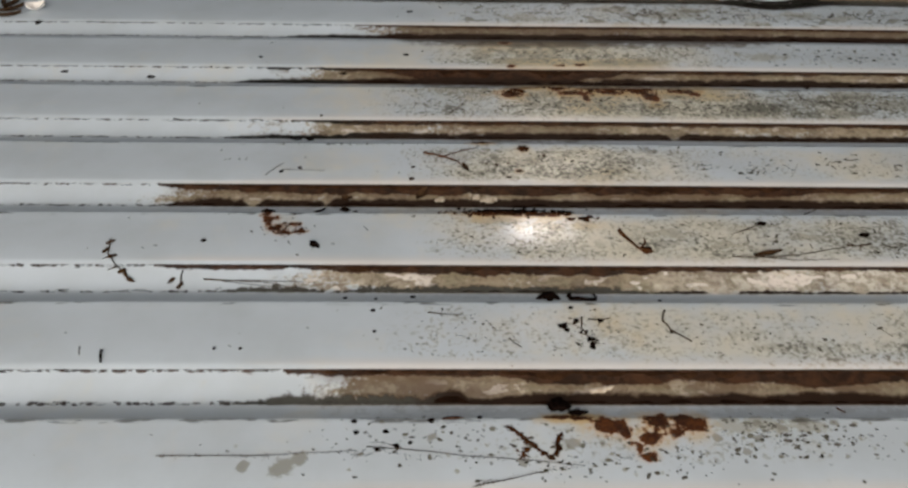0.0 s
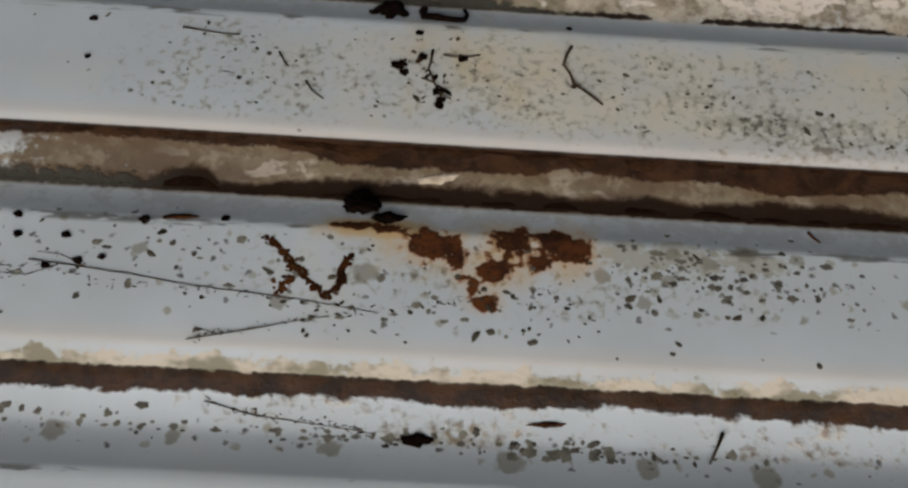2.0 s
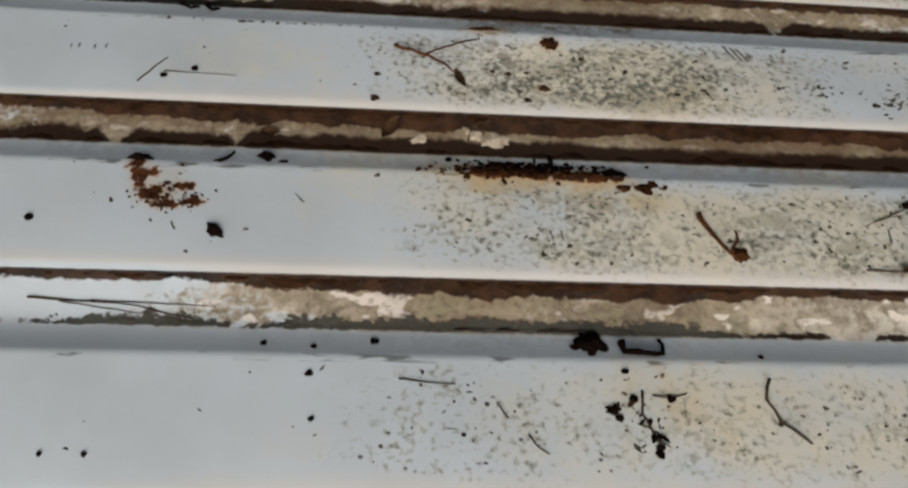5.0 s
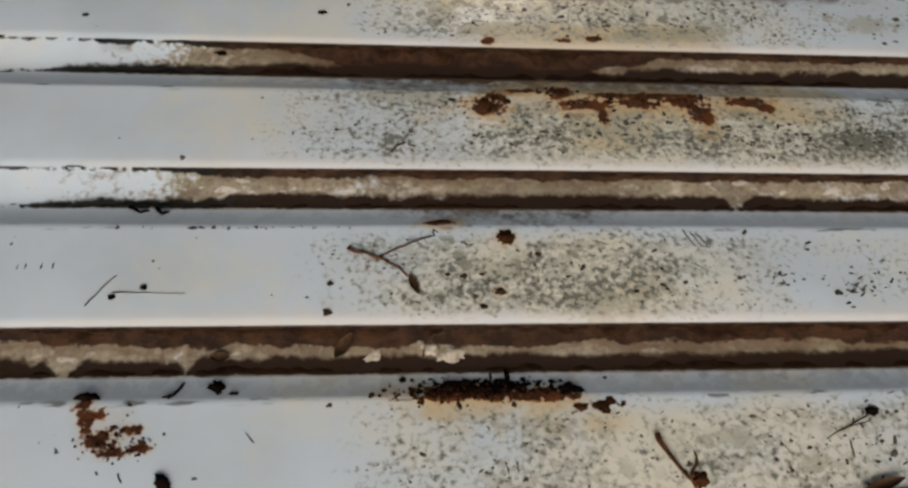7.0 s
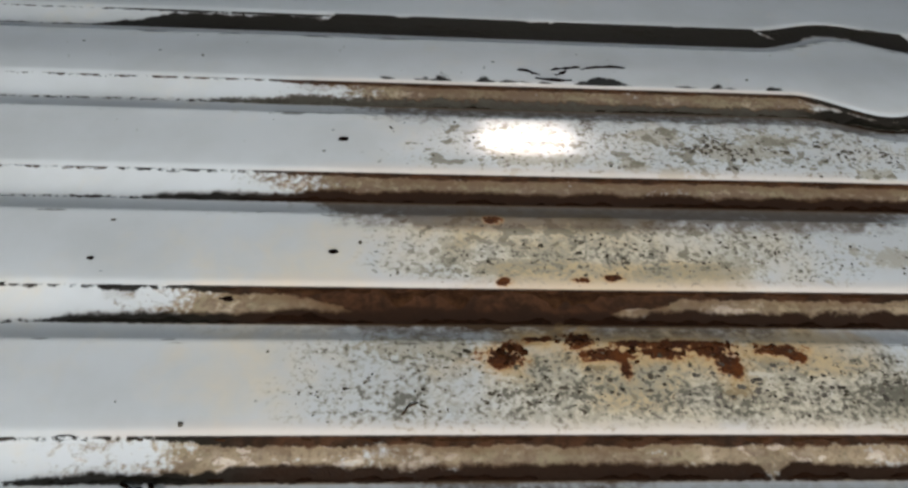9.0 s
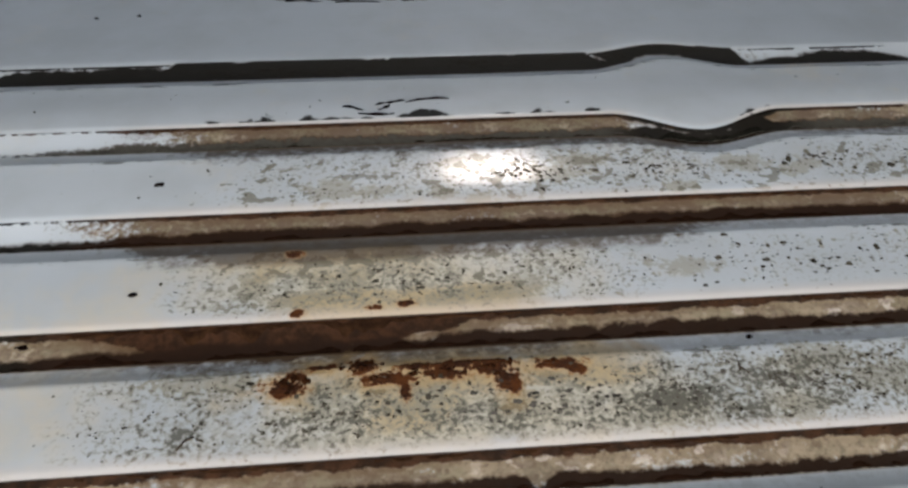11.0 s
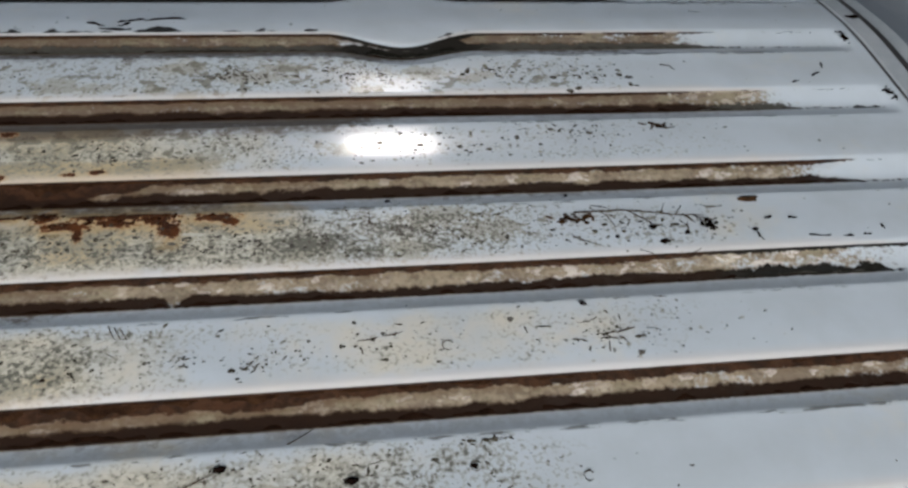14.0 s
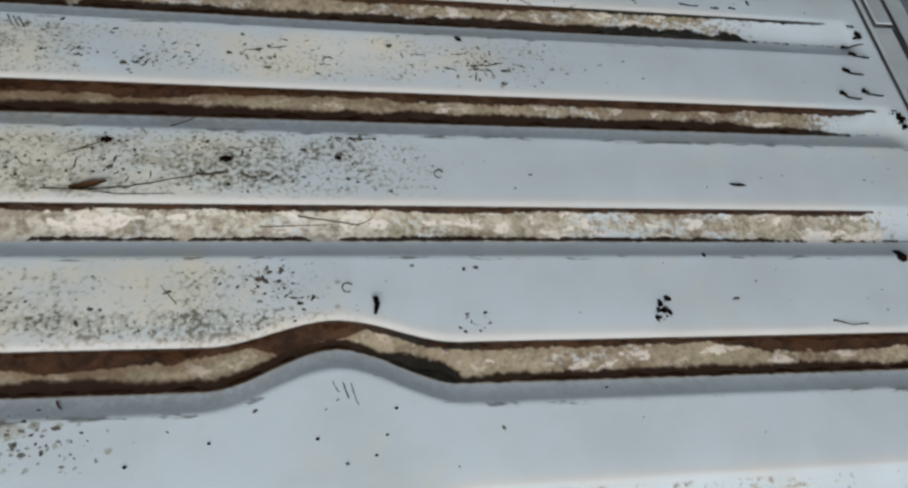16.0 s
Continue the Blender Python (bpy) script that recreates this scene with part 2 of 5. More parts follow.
    f_near = n.mul(n.ramp(d_near, n.add(-0.0018, n.mul(n.attr("crust_tone"), -0.004)), 0.0010), n.ramp(n.add(gv, n.mul(rag, 0.7)), -0.0378, -0.0357))
    f_near = n.mul(f_near, n.ramp(n.add(n.mul(w_near, long), n.mul(rag, 0.9)), 0.0008, 0.0022))
    fringe = n.mul(n.big(n.mul(n.ramp(d_far, -0.013, 0.001), n.ramp(w_far, 0.003, 0.008)), n.mul(n.ramp(d_near, -0.007, 0.001), n.ramp(w_near, 0.003, 0.008))), n.mul(inside, channel))
    col = n.mix(n.mul(n.mul(fringe, n.ramp(lift, -0.002, 0.0)), n.add(n.mul(n.attr("crust_tone"), 0.75), n.mul(patch, 0.5))), col, CRUST_DARK)
    f_mud = n.mul(n.big(f_far, f_near), channel)
    mud_col = n.mix(n.ramp(n.add(n.mul(patch, 0.6), n.mul(mid, 0.4)), 0.4, 0.62), MUD_DEEP, MUD)
    mud_col = n.mix(n.mul(f_near, 0.92), mud_col, MUD_DEEP)
    mud_col = n.mix(n.mul(n.mul(n.attr("mud_grey"), f_near), n.add(0.4, mid)), mud_col, MUD_GREY)
    mud_col = n.mix(n.attr("channel_black"), mud_col, CHANNEL_BLACK)
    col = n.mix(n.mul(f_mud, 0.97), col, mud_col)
    away = n.mul(n.sub(-0.036, gv), 26.0)
    f_spill = n.sub(n.add(n.attr("spill"), n.add(n.mul(n.sub(mid, 0.5), 1.1), n.mul(n.sub(clot, 0.5), 1.3))), n.mul(away, 0.75))
    f_spill = n.mul(n.mul(n.ramp(f_spill, 0.05, 0.75), channel), n.mul(n.ramp(gv, -0.0345, -0.0365), n.ramp(gv, -0.082, -0.070)))
    f_spill = n.mul(f_spill, n.ramp(n.attr("spill"), 0.05, 0.25))
    col = n.mix(n.mul(f_spill, 0.8), col, SPILL)
    # rust scabs
    edge = n.add(n.add(n.mul(n.sub(mid, 0.5), 1.0), n.mul(n.sub(fine, 0.5), 0.5)), n.mul(n.sub(clot, 0.5), 0.9))
    stain = n.attr("stain")
    f_stain = n.mul(n.ramp(n.add(stain, n.add(n.mul(n.sub(patch, 0.5), 1.1), n.mul(n.sub(mid, 0.5), 0.7))), 0.25, 0.95), n.ramp(stain, 0.02, 0.3))
    col = n.mix(n.mul(f_stain, 0.55), col, RUST_STAIN)
    f_halo = n.mul(n.ramp(n.add(rust, n.mul(edge, 0.8)), 0.0, 0.70), n.ramp(rust, 0.02, 0.3))
    col = n.mix(n.mul(f_halo, 0.36), col, RUST_HALO)
    col = n.mix(n.mul(n.ramp(n.add(rust, edge), 0.44, 0.54), 0.7), col, RUST_EDGE)
    f_rust = n.ramp(n.add(rust, edge), 0.50, 0.62)
    rust_col = n.mix(n.ramp(n.add(n.mul(clot, 0.6), n.mul(fine, 0.4)), 0.42, 0.60), RUST_DARK, RUST)
    col = n.mix(f_rust, col, rust_col)

    lip = n.mul(n.mul(n.ramp(gv, 0.012, 0.006), n.ramp(gv, -0.036, -0.030)), channel)
    dull = n.big(n.mul(n.big(f_mott, f_blotch), 0.5), n.big(f_crust, n.big(f_rust, n.mul(f_ochre, 0.2))))
    dull = n.big(n.big(n.big(dull, f_speck), n.big(f_mud, n.mul(lip_band, 0.8))), n.big(slope, n.big(n.mul(lip, 0.85), n.mul(channel, 0.55))))
    rough = n.blend(dull, n.add(n.add(0.30, n.mul(cloud, 0.12)), n.mul(f_film, 0.2)), 0.65)
    height = n.add(n.mul(f_rust, n.add(0.5, fine)), n.add(n.mul(f_crust, n.add(0.2, n.mul(mid, 0.6))), n.mul(f_mud, n.add(0.5, mid))))
    height = n.add(n.add(height, n.mul(f_speck, 0.6)), n.add(n.mul(n.noise(22, 2), 0.12), n.mul(f_mott, 0.15)))
    return n.done(col, rough, height, 0.5, 0.0012, Specular_IOR_Level=n.blend(dull, 0.55, 0.12), Coat_Weight=n.mul(n.sub(1.0, dull), n.sub(0.75, n.mul(n.big(f_film, f_ochre), 0.5))), Coat_Roughness=n.add(0.12, n.mul(f_film, 0.1)))


PAINT, PAINT_DIM = (0.414, 0.492, 0.552), (0.376, 0.443, 0.489)
SMUDGE = (0.18, 0.185, 0.16)
WORM = (0.245, 0.25, 0.205)
BLOTCH = (0.125, 0.128, 0.098)
DUST, OCHRE, OLIVE = (0.505, 0.488, 0.392), (0.365, 0.268, 0.112), (0.25, 0.24, 0.17)
MILDEW_PALE, MILDEW, SPECK, SPATTER_DARK = (0.235, 0.243, 0.205), (0.062, 0.067, 0.056), (0.03, 0.028, 0.022), (0.045, 0.045, 0.04)
CRUST, CRUST_DARK, CRUST_PALE, CRUST_OLIVE, CRUST_FLAKE, CRUST_GREY = (0.25, 0.21, 0.142), (0.085, 0.053, 0.027), (0.48, 0.44, 0.36), (0.18, 0.165, 0.10), (0.56, 0.53, 0.485), (0.465, 0.45, 0.395)
LIP_PALE, SPILL = (0.53, 0.48, 0.425), (0.062, 0.042, 0.024)
MUD, MUD_DEEP, MUD_GREY, CHANNEL_BLACK = (0.045, 0.0203, 0.0098), (0.012, 0.0055, 0.003), (0.055, 0.057, 0.050), (0.005, 0.005, 0.004)
RUST, RUST_DARK, RUST_EDGE, RUST_HALO, RUST_STAIN = (0.082, 0.027, 0.008), (0.026, 0.010, 0.005), (0.22, 0.085, 0.018), (0.42, 0.275, 0.115), (0.44, 0.32, 0.15)


def grain(name, a, b, scale, rough=0.85, strength=0.5, dist=0.001, spread=0.0):
    """A dull two-tone material with grain; spread varies it from piece to piece."""
    n = Nodes(name)
    f = n.ramp(n.noise(scale, 5, 0.65), 0.32, 0.7)
    col = n.mix(f, a, b)
    if spread:
        col = n.mix(n.mul(n.island(), spread), col, tuple(min(1.0, 2.6 * v + 0.02) for v in b))
    return n.done(col, rough, n.noise(scale * 3, 4, 0.7), strength, dist, Specular_IOR_Level=0.5 if rough < 0.6 else 0.03)


M_PAINT = paint_material()
M_BODY = grain("clean_white_paint", (0.435, 0.495, 0.54), (0.395, 0.445, 0.48), 14, 0.3, 0.1)
M_MUD = grain("dried_brown_mud", (0.014, 0.0070, 0.0042), (0.041, 0.0205, 0.0105), 70, 0.9, 0.8, 0.0015)
M_MUD_GREY = grain("grey_brown_silt", (0.035, 0.036, 0.031), (0.075, 0.077, 0.067), 80, 0.9, 0.8, 0.0015)
M_MUD_DARK = grain("dark_brown_mud", (0.007, 0.0035, 0.0022), (0.018, 0.0085, 0.005), 70, 0.9, 0.8, 0.0015)
M_CHANNEL_BLACK = grain("black_channel_run", (0.005, 0.005, 0.004), (0.012, 0.012, 0.010), 80, 0.75, 0.8, 0.0015)
M_CLUMP = grain("dark_soil", (0.002, 0.0012, 0.001), (0.007, 0.0035, 0.0025), 160, 0.95, 0.9, 0.002)
M_RUSTSCAB = grain("flaking_rust", (0.012, 0.006, 0.0035), (0.060, 0.022, 0.008), 130, 0.9, 0.9, 0.002)
M_TWIG = grain("dry_twig", (0.018, 0.013, 0.009), (0.065, 0.047, 0.03), 150, 0.85)
M_TWIG_RUSTY = grain("rust_stained_twig", (0.022, 0.010, 0.005), (0.085, 0.034, 0.012), 150, 0.85)
M_SPATTER = grain("dark_mud_spatter", (0.03, 0.03, 0.027), (0.075, 0.074, 0.066), 140, 0.85, spread=0.35)
M_GREYSPOT = grain("grey_mud_stain", (0.085, 0.09, 0.078), (0.19, 0.195, 0.17), 120, 0.85, 0.05)
M_LEAF = grain("dead_leaf", (0.014, 0.009, 0.006), (0.050, 0.028, 0.014), 120, 0.7)
M_FLECK = grain("dirt_fleck", (0.012, 0.012, 0.009), (0.045, 0.042, 0.032), 200, 0.85, spread=0.5)
M_FLAKE = grain("paint_flake", (0.30, 0.26, 0.20), (0.55, 0.50, 0.43), 150, 0.7)
M_PETAL = grain("white_petal", (0.80, 0.79, 0.76), (0.66, 0.65, 0.62), 60, 0.6)
M_DROPPING = grain("whitish_dropping", (0.22, 0.19, 0.145), (0.43, 0.395, 0.335), 180, 0.85)
M_RUBBER = grain("black_rubber", (0.012, 0.013, 0.014), (0.03, 0.03, 0.032), 90, 0.55)
# rear end: dim blue-grey reflection put into the base colours of both materials
M_TINT = grain("rear_skin_dim_reflection", (0.10, 0.13, 0.16), (0.13, 0.16, 0.19), 8, 0.5, 0.05)
M_PAINT_DARKENED = grain("rear_paint_darkened", (0.27, 0.315, 0.345), (0.33, 0.375, 0.405), 20, 0.4, 0.1)
M_GROUND = grain("yard_concrete", (0.16, 0.155, 0.145), (0.26, 0.25, 0.235), 1.5, 0.9)
M_SHADE_WALL = grain("shade_wall", (0.024, 0.075, 0.175), (0.038, 0.098, 0.21), 1.2, 0.9)
M_SHADE_CEILING = grain("shade_ceiling", (0.05, 0.08, 0.115), (0.075, 0.105, 0.14), 0.8, 0.8)
glow = Nodes("highlight_glow")
M_GLOW = glow.done((0.9, 0.9, 0.9), 0.5, Emission_Color=(1.0, 0.98, 0.95), Emission_Strength=LAMP_GLOW)


# ---------------------------------------------------------------- mesh helpers
def mesh_of(name, verts, faces, material, smooth=True):
    me = bpy.data.meshes.new(name)
    me.from_pydata([tuple(v) for v in verts], [], faces)
    me.materials.append(material)
    if smooth:
        me.polygons.foreach_set("use_smooth", [True] * len(me.polygons))
    me.update()
    return me


def part(name, me, parent, label=""):
    ob = new(name, me)
    ob.parent = parent
    return tagged(ob, label)


def block(name, x0, x1, y0, y1, z0, z1, material, bevel=0.0):
    bm = bmesh.new()
    bmesh.ops.create_cube(bm, size=1.0, matrix=Matrix.LocRotScale(((x0 + x1) / 2, (y0 + y1) / 2, (z0 + z1) / 2), None, (x1 - x0, y1 - y0, z1 - z0)))
    if bevel:
        bmesh.ops.bevel(bm, geom=bm.edges[:], offset=bevel, segments=2, affect="EDGES")
    me = bpy.data.meshes.new(name)
    bm.to_mesh(me)
    bm.free()
    me.materials.append(material)
    return me


def smooth01(x):
    x = np.clip(x, 0.0, 1.0)
    return x * x * (3 - 2 * x)


def ease(x):
    return 0.0 if x <= 0 else 1.0 if x >= 1 else x * x * (3 - 2 * x)


# ---------------------------------------------------------------- the roof's form
PITCH, DEPTH = 0.15, 0.0078
G_LIP, G_FLOOR, G_NEAR = 0.007, -0.0345, -0.058   # top of the long far slope, lowest line, top of the near slope
CHANNELS = range(-1, 8)
BOSS_X, BOSS_R = 0.928, 0.112
BEND = {-1: -1.0, 0: 1.0, 6: -1.0, 7: 1.0}        # channels that swing round the two mounting bosses
END_X = 1.627
MID_Y = 0.425
CROWN_FAR, CROWN_NEAR = 0.60, 0.10
FLAT, BEND_WIDE = 0.42, 0.125
BASE = {k: PITCH * k for k in range(-1, 9)}          # where each channel's lip lies
BASE[-1], BASE[7], BASE[8] = BASE[-1] + 0.013, BASE[7] + 0.0095, BASE[8] + 0.0095


def crown(y):
    """The roof's fall to its sides: a bend that runs out into an even slope."""
    y = np.asarray(y, dtype=float)
    d = np.maximum(0.0, np.abs(y - MID_Y) - FLAT)
    b = np.minimum(d, BEND_WIDE)
    far = CROWN_FAR * (b * b + 2 * b * (d - b))
    return -np.where(y > MID_Y, far, CROWN_NEAR * d * d)


def bend(x, k):
    return BEND.get(k, 0.0) * smooth01(1.0 - np.abs(x - BOSS_X) / BOSS_R)


# how far the lip and the lowest line of a channel swing: the side next to the boss swings further
SWING = {-1: (0.038, 0.023), 0: (0.024, 0.036), 6: (0.038, 0.023), 7: (0.024, 0.036)}


def facet(x):
    """The near side: a crease at the panel, then a slope that runs out into the floor."""
    return 1.0 - (1.0 - np.clip(x, 0.0, 1.0)) ** 1.35


def fall(x):
    """The far side: rounded at the lip, then a long even slope that flattens."""
    x = np.clip(x, 0.0, 1.0)
    return 1.0 - (1.0 - x) ** 1.45 * (1.0 + 0.45 * x)


def groove_depth(gv, x):
    far = fall((gv - G_LIP) / (G_FLOOR - G_LIP))
    near = facet((gv - G_NEAR) / (G_FLOOR - G_NEAR))
    end = smooth01((END_X - x) / 0.022)
    return -DEPTH * far * near * end


def at_channel(x, k, gv):
    """The point of the roof at x, gv metres beyond the lip of channel k (minus: in the channel)."""
    top, low = SWING.get(k, (0.0, 0.0))
    y = BASE[k] + gv + (top + (low - top) * smooth01(gv / G_FLOOR)) * bend(x, k)
    return y, crown(y) + groove_depth(gv, x)


def bend1(x, k):
    return BEND[k] * ease(1.0 - abs(x - BOSS_X) / BOSS_R) if k in BEND else 0.0


def depth1(gv, x):
    far, near = (min(1.0, max(0.0, t)) for t in ((gv - G_LIP) / (G_FLOOR - G_LIP), (gv - G_NEAR) / (G_FLOOR - G_NEAR)))
    far, near = 1.0 - (1.0 - far) ** 1.45 * (1.0 + 0.45 * far), 1.0 - (1.0 - near) ** 1.35
    return -DEPTH * far * near * ease((END_X - x) / 0.022)


def crown1(y):
    d = max(0.0, abs(y - MID_Y) - FLAT)
    b = min(d, BEND_WIDE)
    return -CROWN_FAR * (b * b + 2 * b * (d - b)) if y > MID_Y else -CROWN_NEAR * d * d


BULGE = 0.0004


def waves(x, y):
    """Long shallow waves of old sheet metal."""
    return 0.0005 * math.sin(x * 7.1 + y * 3.0) * math.sin(y * 9.0 + 1.0)


def channel_of(x, y):
    """The channel that a place belongs to, and how far it lies from that channel's lip."""
    k = -1 if y < BASE[-1] + G_LIP else min(7, max(0, math.ceil((y - G_LIP) / PITCH)))
    return k, y - BASE[k] - SWING.get(k, (0.0, 0.0))[0] * bend1(x, k)


def surface(x, y):
    """The roof's height at a place."""
    k, gv = channel_of(x, y)
    z = crown1(y) + waves(x, y) - 0.004 * ease((x - 1.638) / 0.0085) ** 2
    if G_NEAR < gv < G_LIP:
        return z + depth1(gv, x)
    return z + BULGE * math.sin(math.pi * min(1.0, max(0.0, (gv + PITCH - G_LIP) / (G_NEAR + PITCH - G_LIP))))


def channel_point(x, k, gv):
    """As at_channel, for one place."""
    top, low = SWING.get(k, (0.0, 0.0))
    y = BASE[k] + gv + (top + (low - top) * ease(gv / G_FLOOR)) * bend1(x, k)
    return y, crown1(y) + depth1(gv, x) + waves(x, y)


def box_field(x, y, rows, most=9.0):
    """A soft-edged sum of boxes (x0, x1, y0, y1, amount)."""
    f = np.zeros_like(x)
    for x0, x1, y0, y1, amount in rows:
        sx = min(most, 0.44 * (x1 - x0))
        sy = 0.3 * (y1 - y0)
        w = smooth01((x - x0) / sx) * smooth01((x1 - x) / sx) * smooth01((y - y0) / sy) * smooth01((y1 - y) / sy)
        f = np.maximum(f, amount * w)
    return f


def blob_field(x, y, rows):
    """Round spots (x, y, rx, ry)."""
    f = np.zeros_like(x)
    for cx, cy, rx, ry in rows:
        d = np.sqrt(((x - cx) / rx) ** 2 + ((y - cy) / ry) ** 2)
        f = np.maximum(f, np.clip(1.05 - 0.62 * d, 0.0, 1.0))
    return f


FILM = [
    (0.20, 1.05, -0.005, 0.105, 0.62), (0.22, 1.02, 0.14, 0.25, 0.78), (0.20, 0.80, 0.29, 0.40, 0.82), (0.55, 1.25, 0.295, 0.40, 0.42),
    (0.16, 1.10, 0.44, 0.55, 0.78), (0.10, 0.92, 0.59, 0.70, 0.74), (-0.25, 1.1, 0.44, 0.70, 0.38), (-0.2, 1.1, 0.14, 0.42, 0.25), (0.25, 0.75, 0.74, 0.85, 0.22),
]
GRIME = [
    (0.30, 0.75, -0.115, -0.05, 0.22), (0.22, 0.98, -0.005, 0.10, 0.33), (0.55, 1.00, -0.004, 0.045, 0.85),
    (0.27, 1.08, 0.145, 0.25, 0.75), (0.50, 0.95, 0.15, 0.24, 0.66), (0.24, 0.74, 0.295, 0.40, 0.9),
    (0.62, 1.30, 0.30, 0.40, 0.22), (0.20, 1.12, 0.445, 0.555, 1.05), (0.62, 1.02, 0.45, 0.53, 1.6), (1.0, 1.34, 0.45, 0.545, 0.4),
    (0.27, 0.86, 0.595, 0.70, 0.72), (0.80, 1.4, 0.60, 0.70, 0.22), (0.30, 0.98, 0.745, 0.85, 0.42), (0.9, 1.3, 0.745, 0.85, 0.25),
]
OCHRE_AT = [
    (0.33, 0.47, 0.218, 0.250, 1.25), (0.125, 0.19, 0.20, 0.248, 0.6),
    (0.47, 0.60, 0.455, 0.545, 0.9), (0.30, 0.46, 0.49, 0.55, 0.6), (0.53, 0.56, 0.47, 0.53, 1.1),
    (0.40, 0.60, -0.085, -0.048, 0.4), (0.41, 0.50, -0.066, -0.048, 1.3), (0.15, 0.95, -0.148, -0.128, 0.18), (0.40, 0.60, -0.01, 0.125, 0.42), (0.33, 0.58, 0.20, 0.255, 0.75), (0.46, 0.60, 0.292, 0.345, 0.7), (0.36, 0.58, 0.33, 0.40, 0.35),
    (0.38, 0.84, 0.495, 0.575, 1.05), (0.46, 0.66, 0.455, 0.55, 0.75), (0.37, 0.74, 0.585, 0.645, 1.1), (0.32, 0.66, 0.63, 0.72, 0.72), (0.36, 0.70, 0.74, 0.80, 0.12),
]
OLIVE_AT = [
    (0.474, 0.779, 0.022, 0.018), (0.640, 0.758, 0.016, 0.010), (0.704, 0.793, 0.02, 0.013), (0.492, 0.641, 0.024, 0.018), (0.402, 0.645, 0.016, 0.014),
    (0.449, 0.626, 0.030, 0.009), (0.647, 0.623, 0.034, 0.010), (0.544, 0.680, 0.034, 0.011), (0.597, 0.619, 0.035, 0.008), (0.933, 0.522, 0.035, 0.016),
    (0.903, 0.472, 0.025, 0.013), (0.993, 0.501, 0.034, 0.015), (0.561, 0.505, 0.03, 0.020), (0.777, 0.478, 0.035, 0.015), (0.652, 0.490, 0.03, 0.015),
    (0.474, 0.508, 0.03, 0.015), (0.360, 0.535, 0.04, 0.010), (0.515, 0.318, 0.026, 0.014), (0.56, 0.335, 0.02, 0.012), (0.440, 0.350, 0.02, 0.010),
    (0.526, 0.776, 0.014, 0.009), (0.597, 0.769, 0.016, 0.008), (0.762, 0.813, 0.026, 0.011), (0.948, 0.800, 0.030, 0.013), (0.631, 0.816, 0.026, 0.010), (0.735, 0.795, 0.030, 0.012),
    (0.872, 0.765, 0.016, 0.009), (0.838, 0.645, 0.030, 0.009), (0.675, 0.631, 0.022, 0.010), (1.02, 0.79, 0.02, 0.012), (0.60, 0.205, 0.022, 0.007), (0.66, 0.186, 0.020, 0.006), (0.76, 0.20, 0.018, 0.006), (0.62, -0.066, 0.05, 0.007),
]
BLOTCH_AT = [(0.28, 1.25, 0.745, 0.845, 0.62), (0.28, 0.75, 0.595, 0.70, 0.6), (0.45, 1.32, 0.455, 0.545, 0.3), (0.27, 0.62, 0.30, 0.39, 0.4)]
SMUDGE_AT = [(0.325, -0.079, 0.0062), (0.640, -0.068, 0.007), (0.616, -0.080, 0.006), (0.601, -0.094, 0.006), (0.579, -0.079, 0.007), (0.448, -0.085, 0.010), (0.199, -0.109, 0.014), (0.405, -0.104, 0.007), (0.689, -0.099, 0.004), (0.620, -0.063, 0.006), (0.660, -0.062, 0.008), (0.690, -0.063, 0.006), (0.165, -0.108, 0.008), (0.212, -0.100, 0.009), (0.30, -0.176, 0.008), (0.36, -0.177, 0.006), (0.44, -0.179, 0.008), (0.53, -0.181, 0.010), (0.60, -0.181, 0.008), (0.66, -0.183, 0.010), (0.26, -0.174, 0.010), (0.22, -0.172, 0.011)]
SPATTER_AT = [
    (0.20, 0.50, -0.118, -0.050, 0.5), (0.46, 0.78, -0.112, -0.050, 0.95), (0.54, 0.77, -0.098, -0.052, 1.9), (0.10, 0.32, -0.110, -0.080, 0.4), (0.10, 0.80, -0.186, -0.164, 1.0),
    (0.42, 0.56, -0.125, -0.090, 0.8), (0.80, 1.0, 0.02, 0.10, 0.35), (0.95, 1.30, 0.30, 0.39, 0.3), (0.90, 1.35, 0.45, 0.545, 0.5), (0.7, 1.3, 0.60, 0.70, 0.4), (0.4, 1.3, 0.75, 0.84, 0.6),
]
RUST_A = [
    (0.483, -0.066, 0.0169, 0.0103), (0.494, -0.067, 0.0108, 0.0083), (0.498, -0.074, 0.0061, 0.0074), (0.53, -0.061, 0.0151, 0.0109), (0.552, -0.06, 0.0138, 0.0104), (0.563, -0.064, 0.0129, 0.0114), (0.522, -0.079, 0.0138, 0.0083),
    (0.546, -0.073, 0.0081, 0.006), (0.508, -0.09, 0.0038, 0.0057), (0.501, -0.085, 0.0035, 0.0035), (0.515, -0.099, 0.0105, 0.0052), (0.442, -0.056, 0.016, 0.0037), (0.458, -0.057, 0.0152, 0.0042),
    (0.131, 0.238, 0.007, 0.007), (0.137, 0.227, 0.009, 0.010), (0.145, 0.212, 0.010, 0.009), (0.154, 0.204, 0.011, 0.005), (0.172, 0.207, 0.011, 0.004), (0.168, 0.221, 0.008, 0.004),
    (0.405, 0.245, 0.050, 0.0075), (0.452, 0.242, 0.034, 0.007),
]
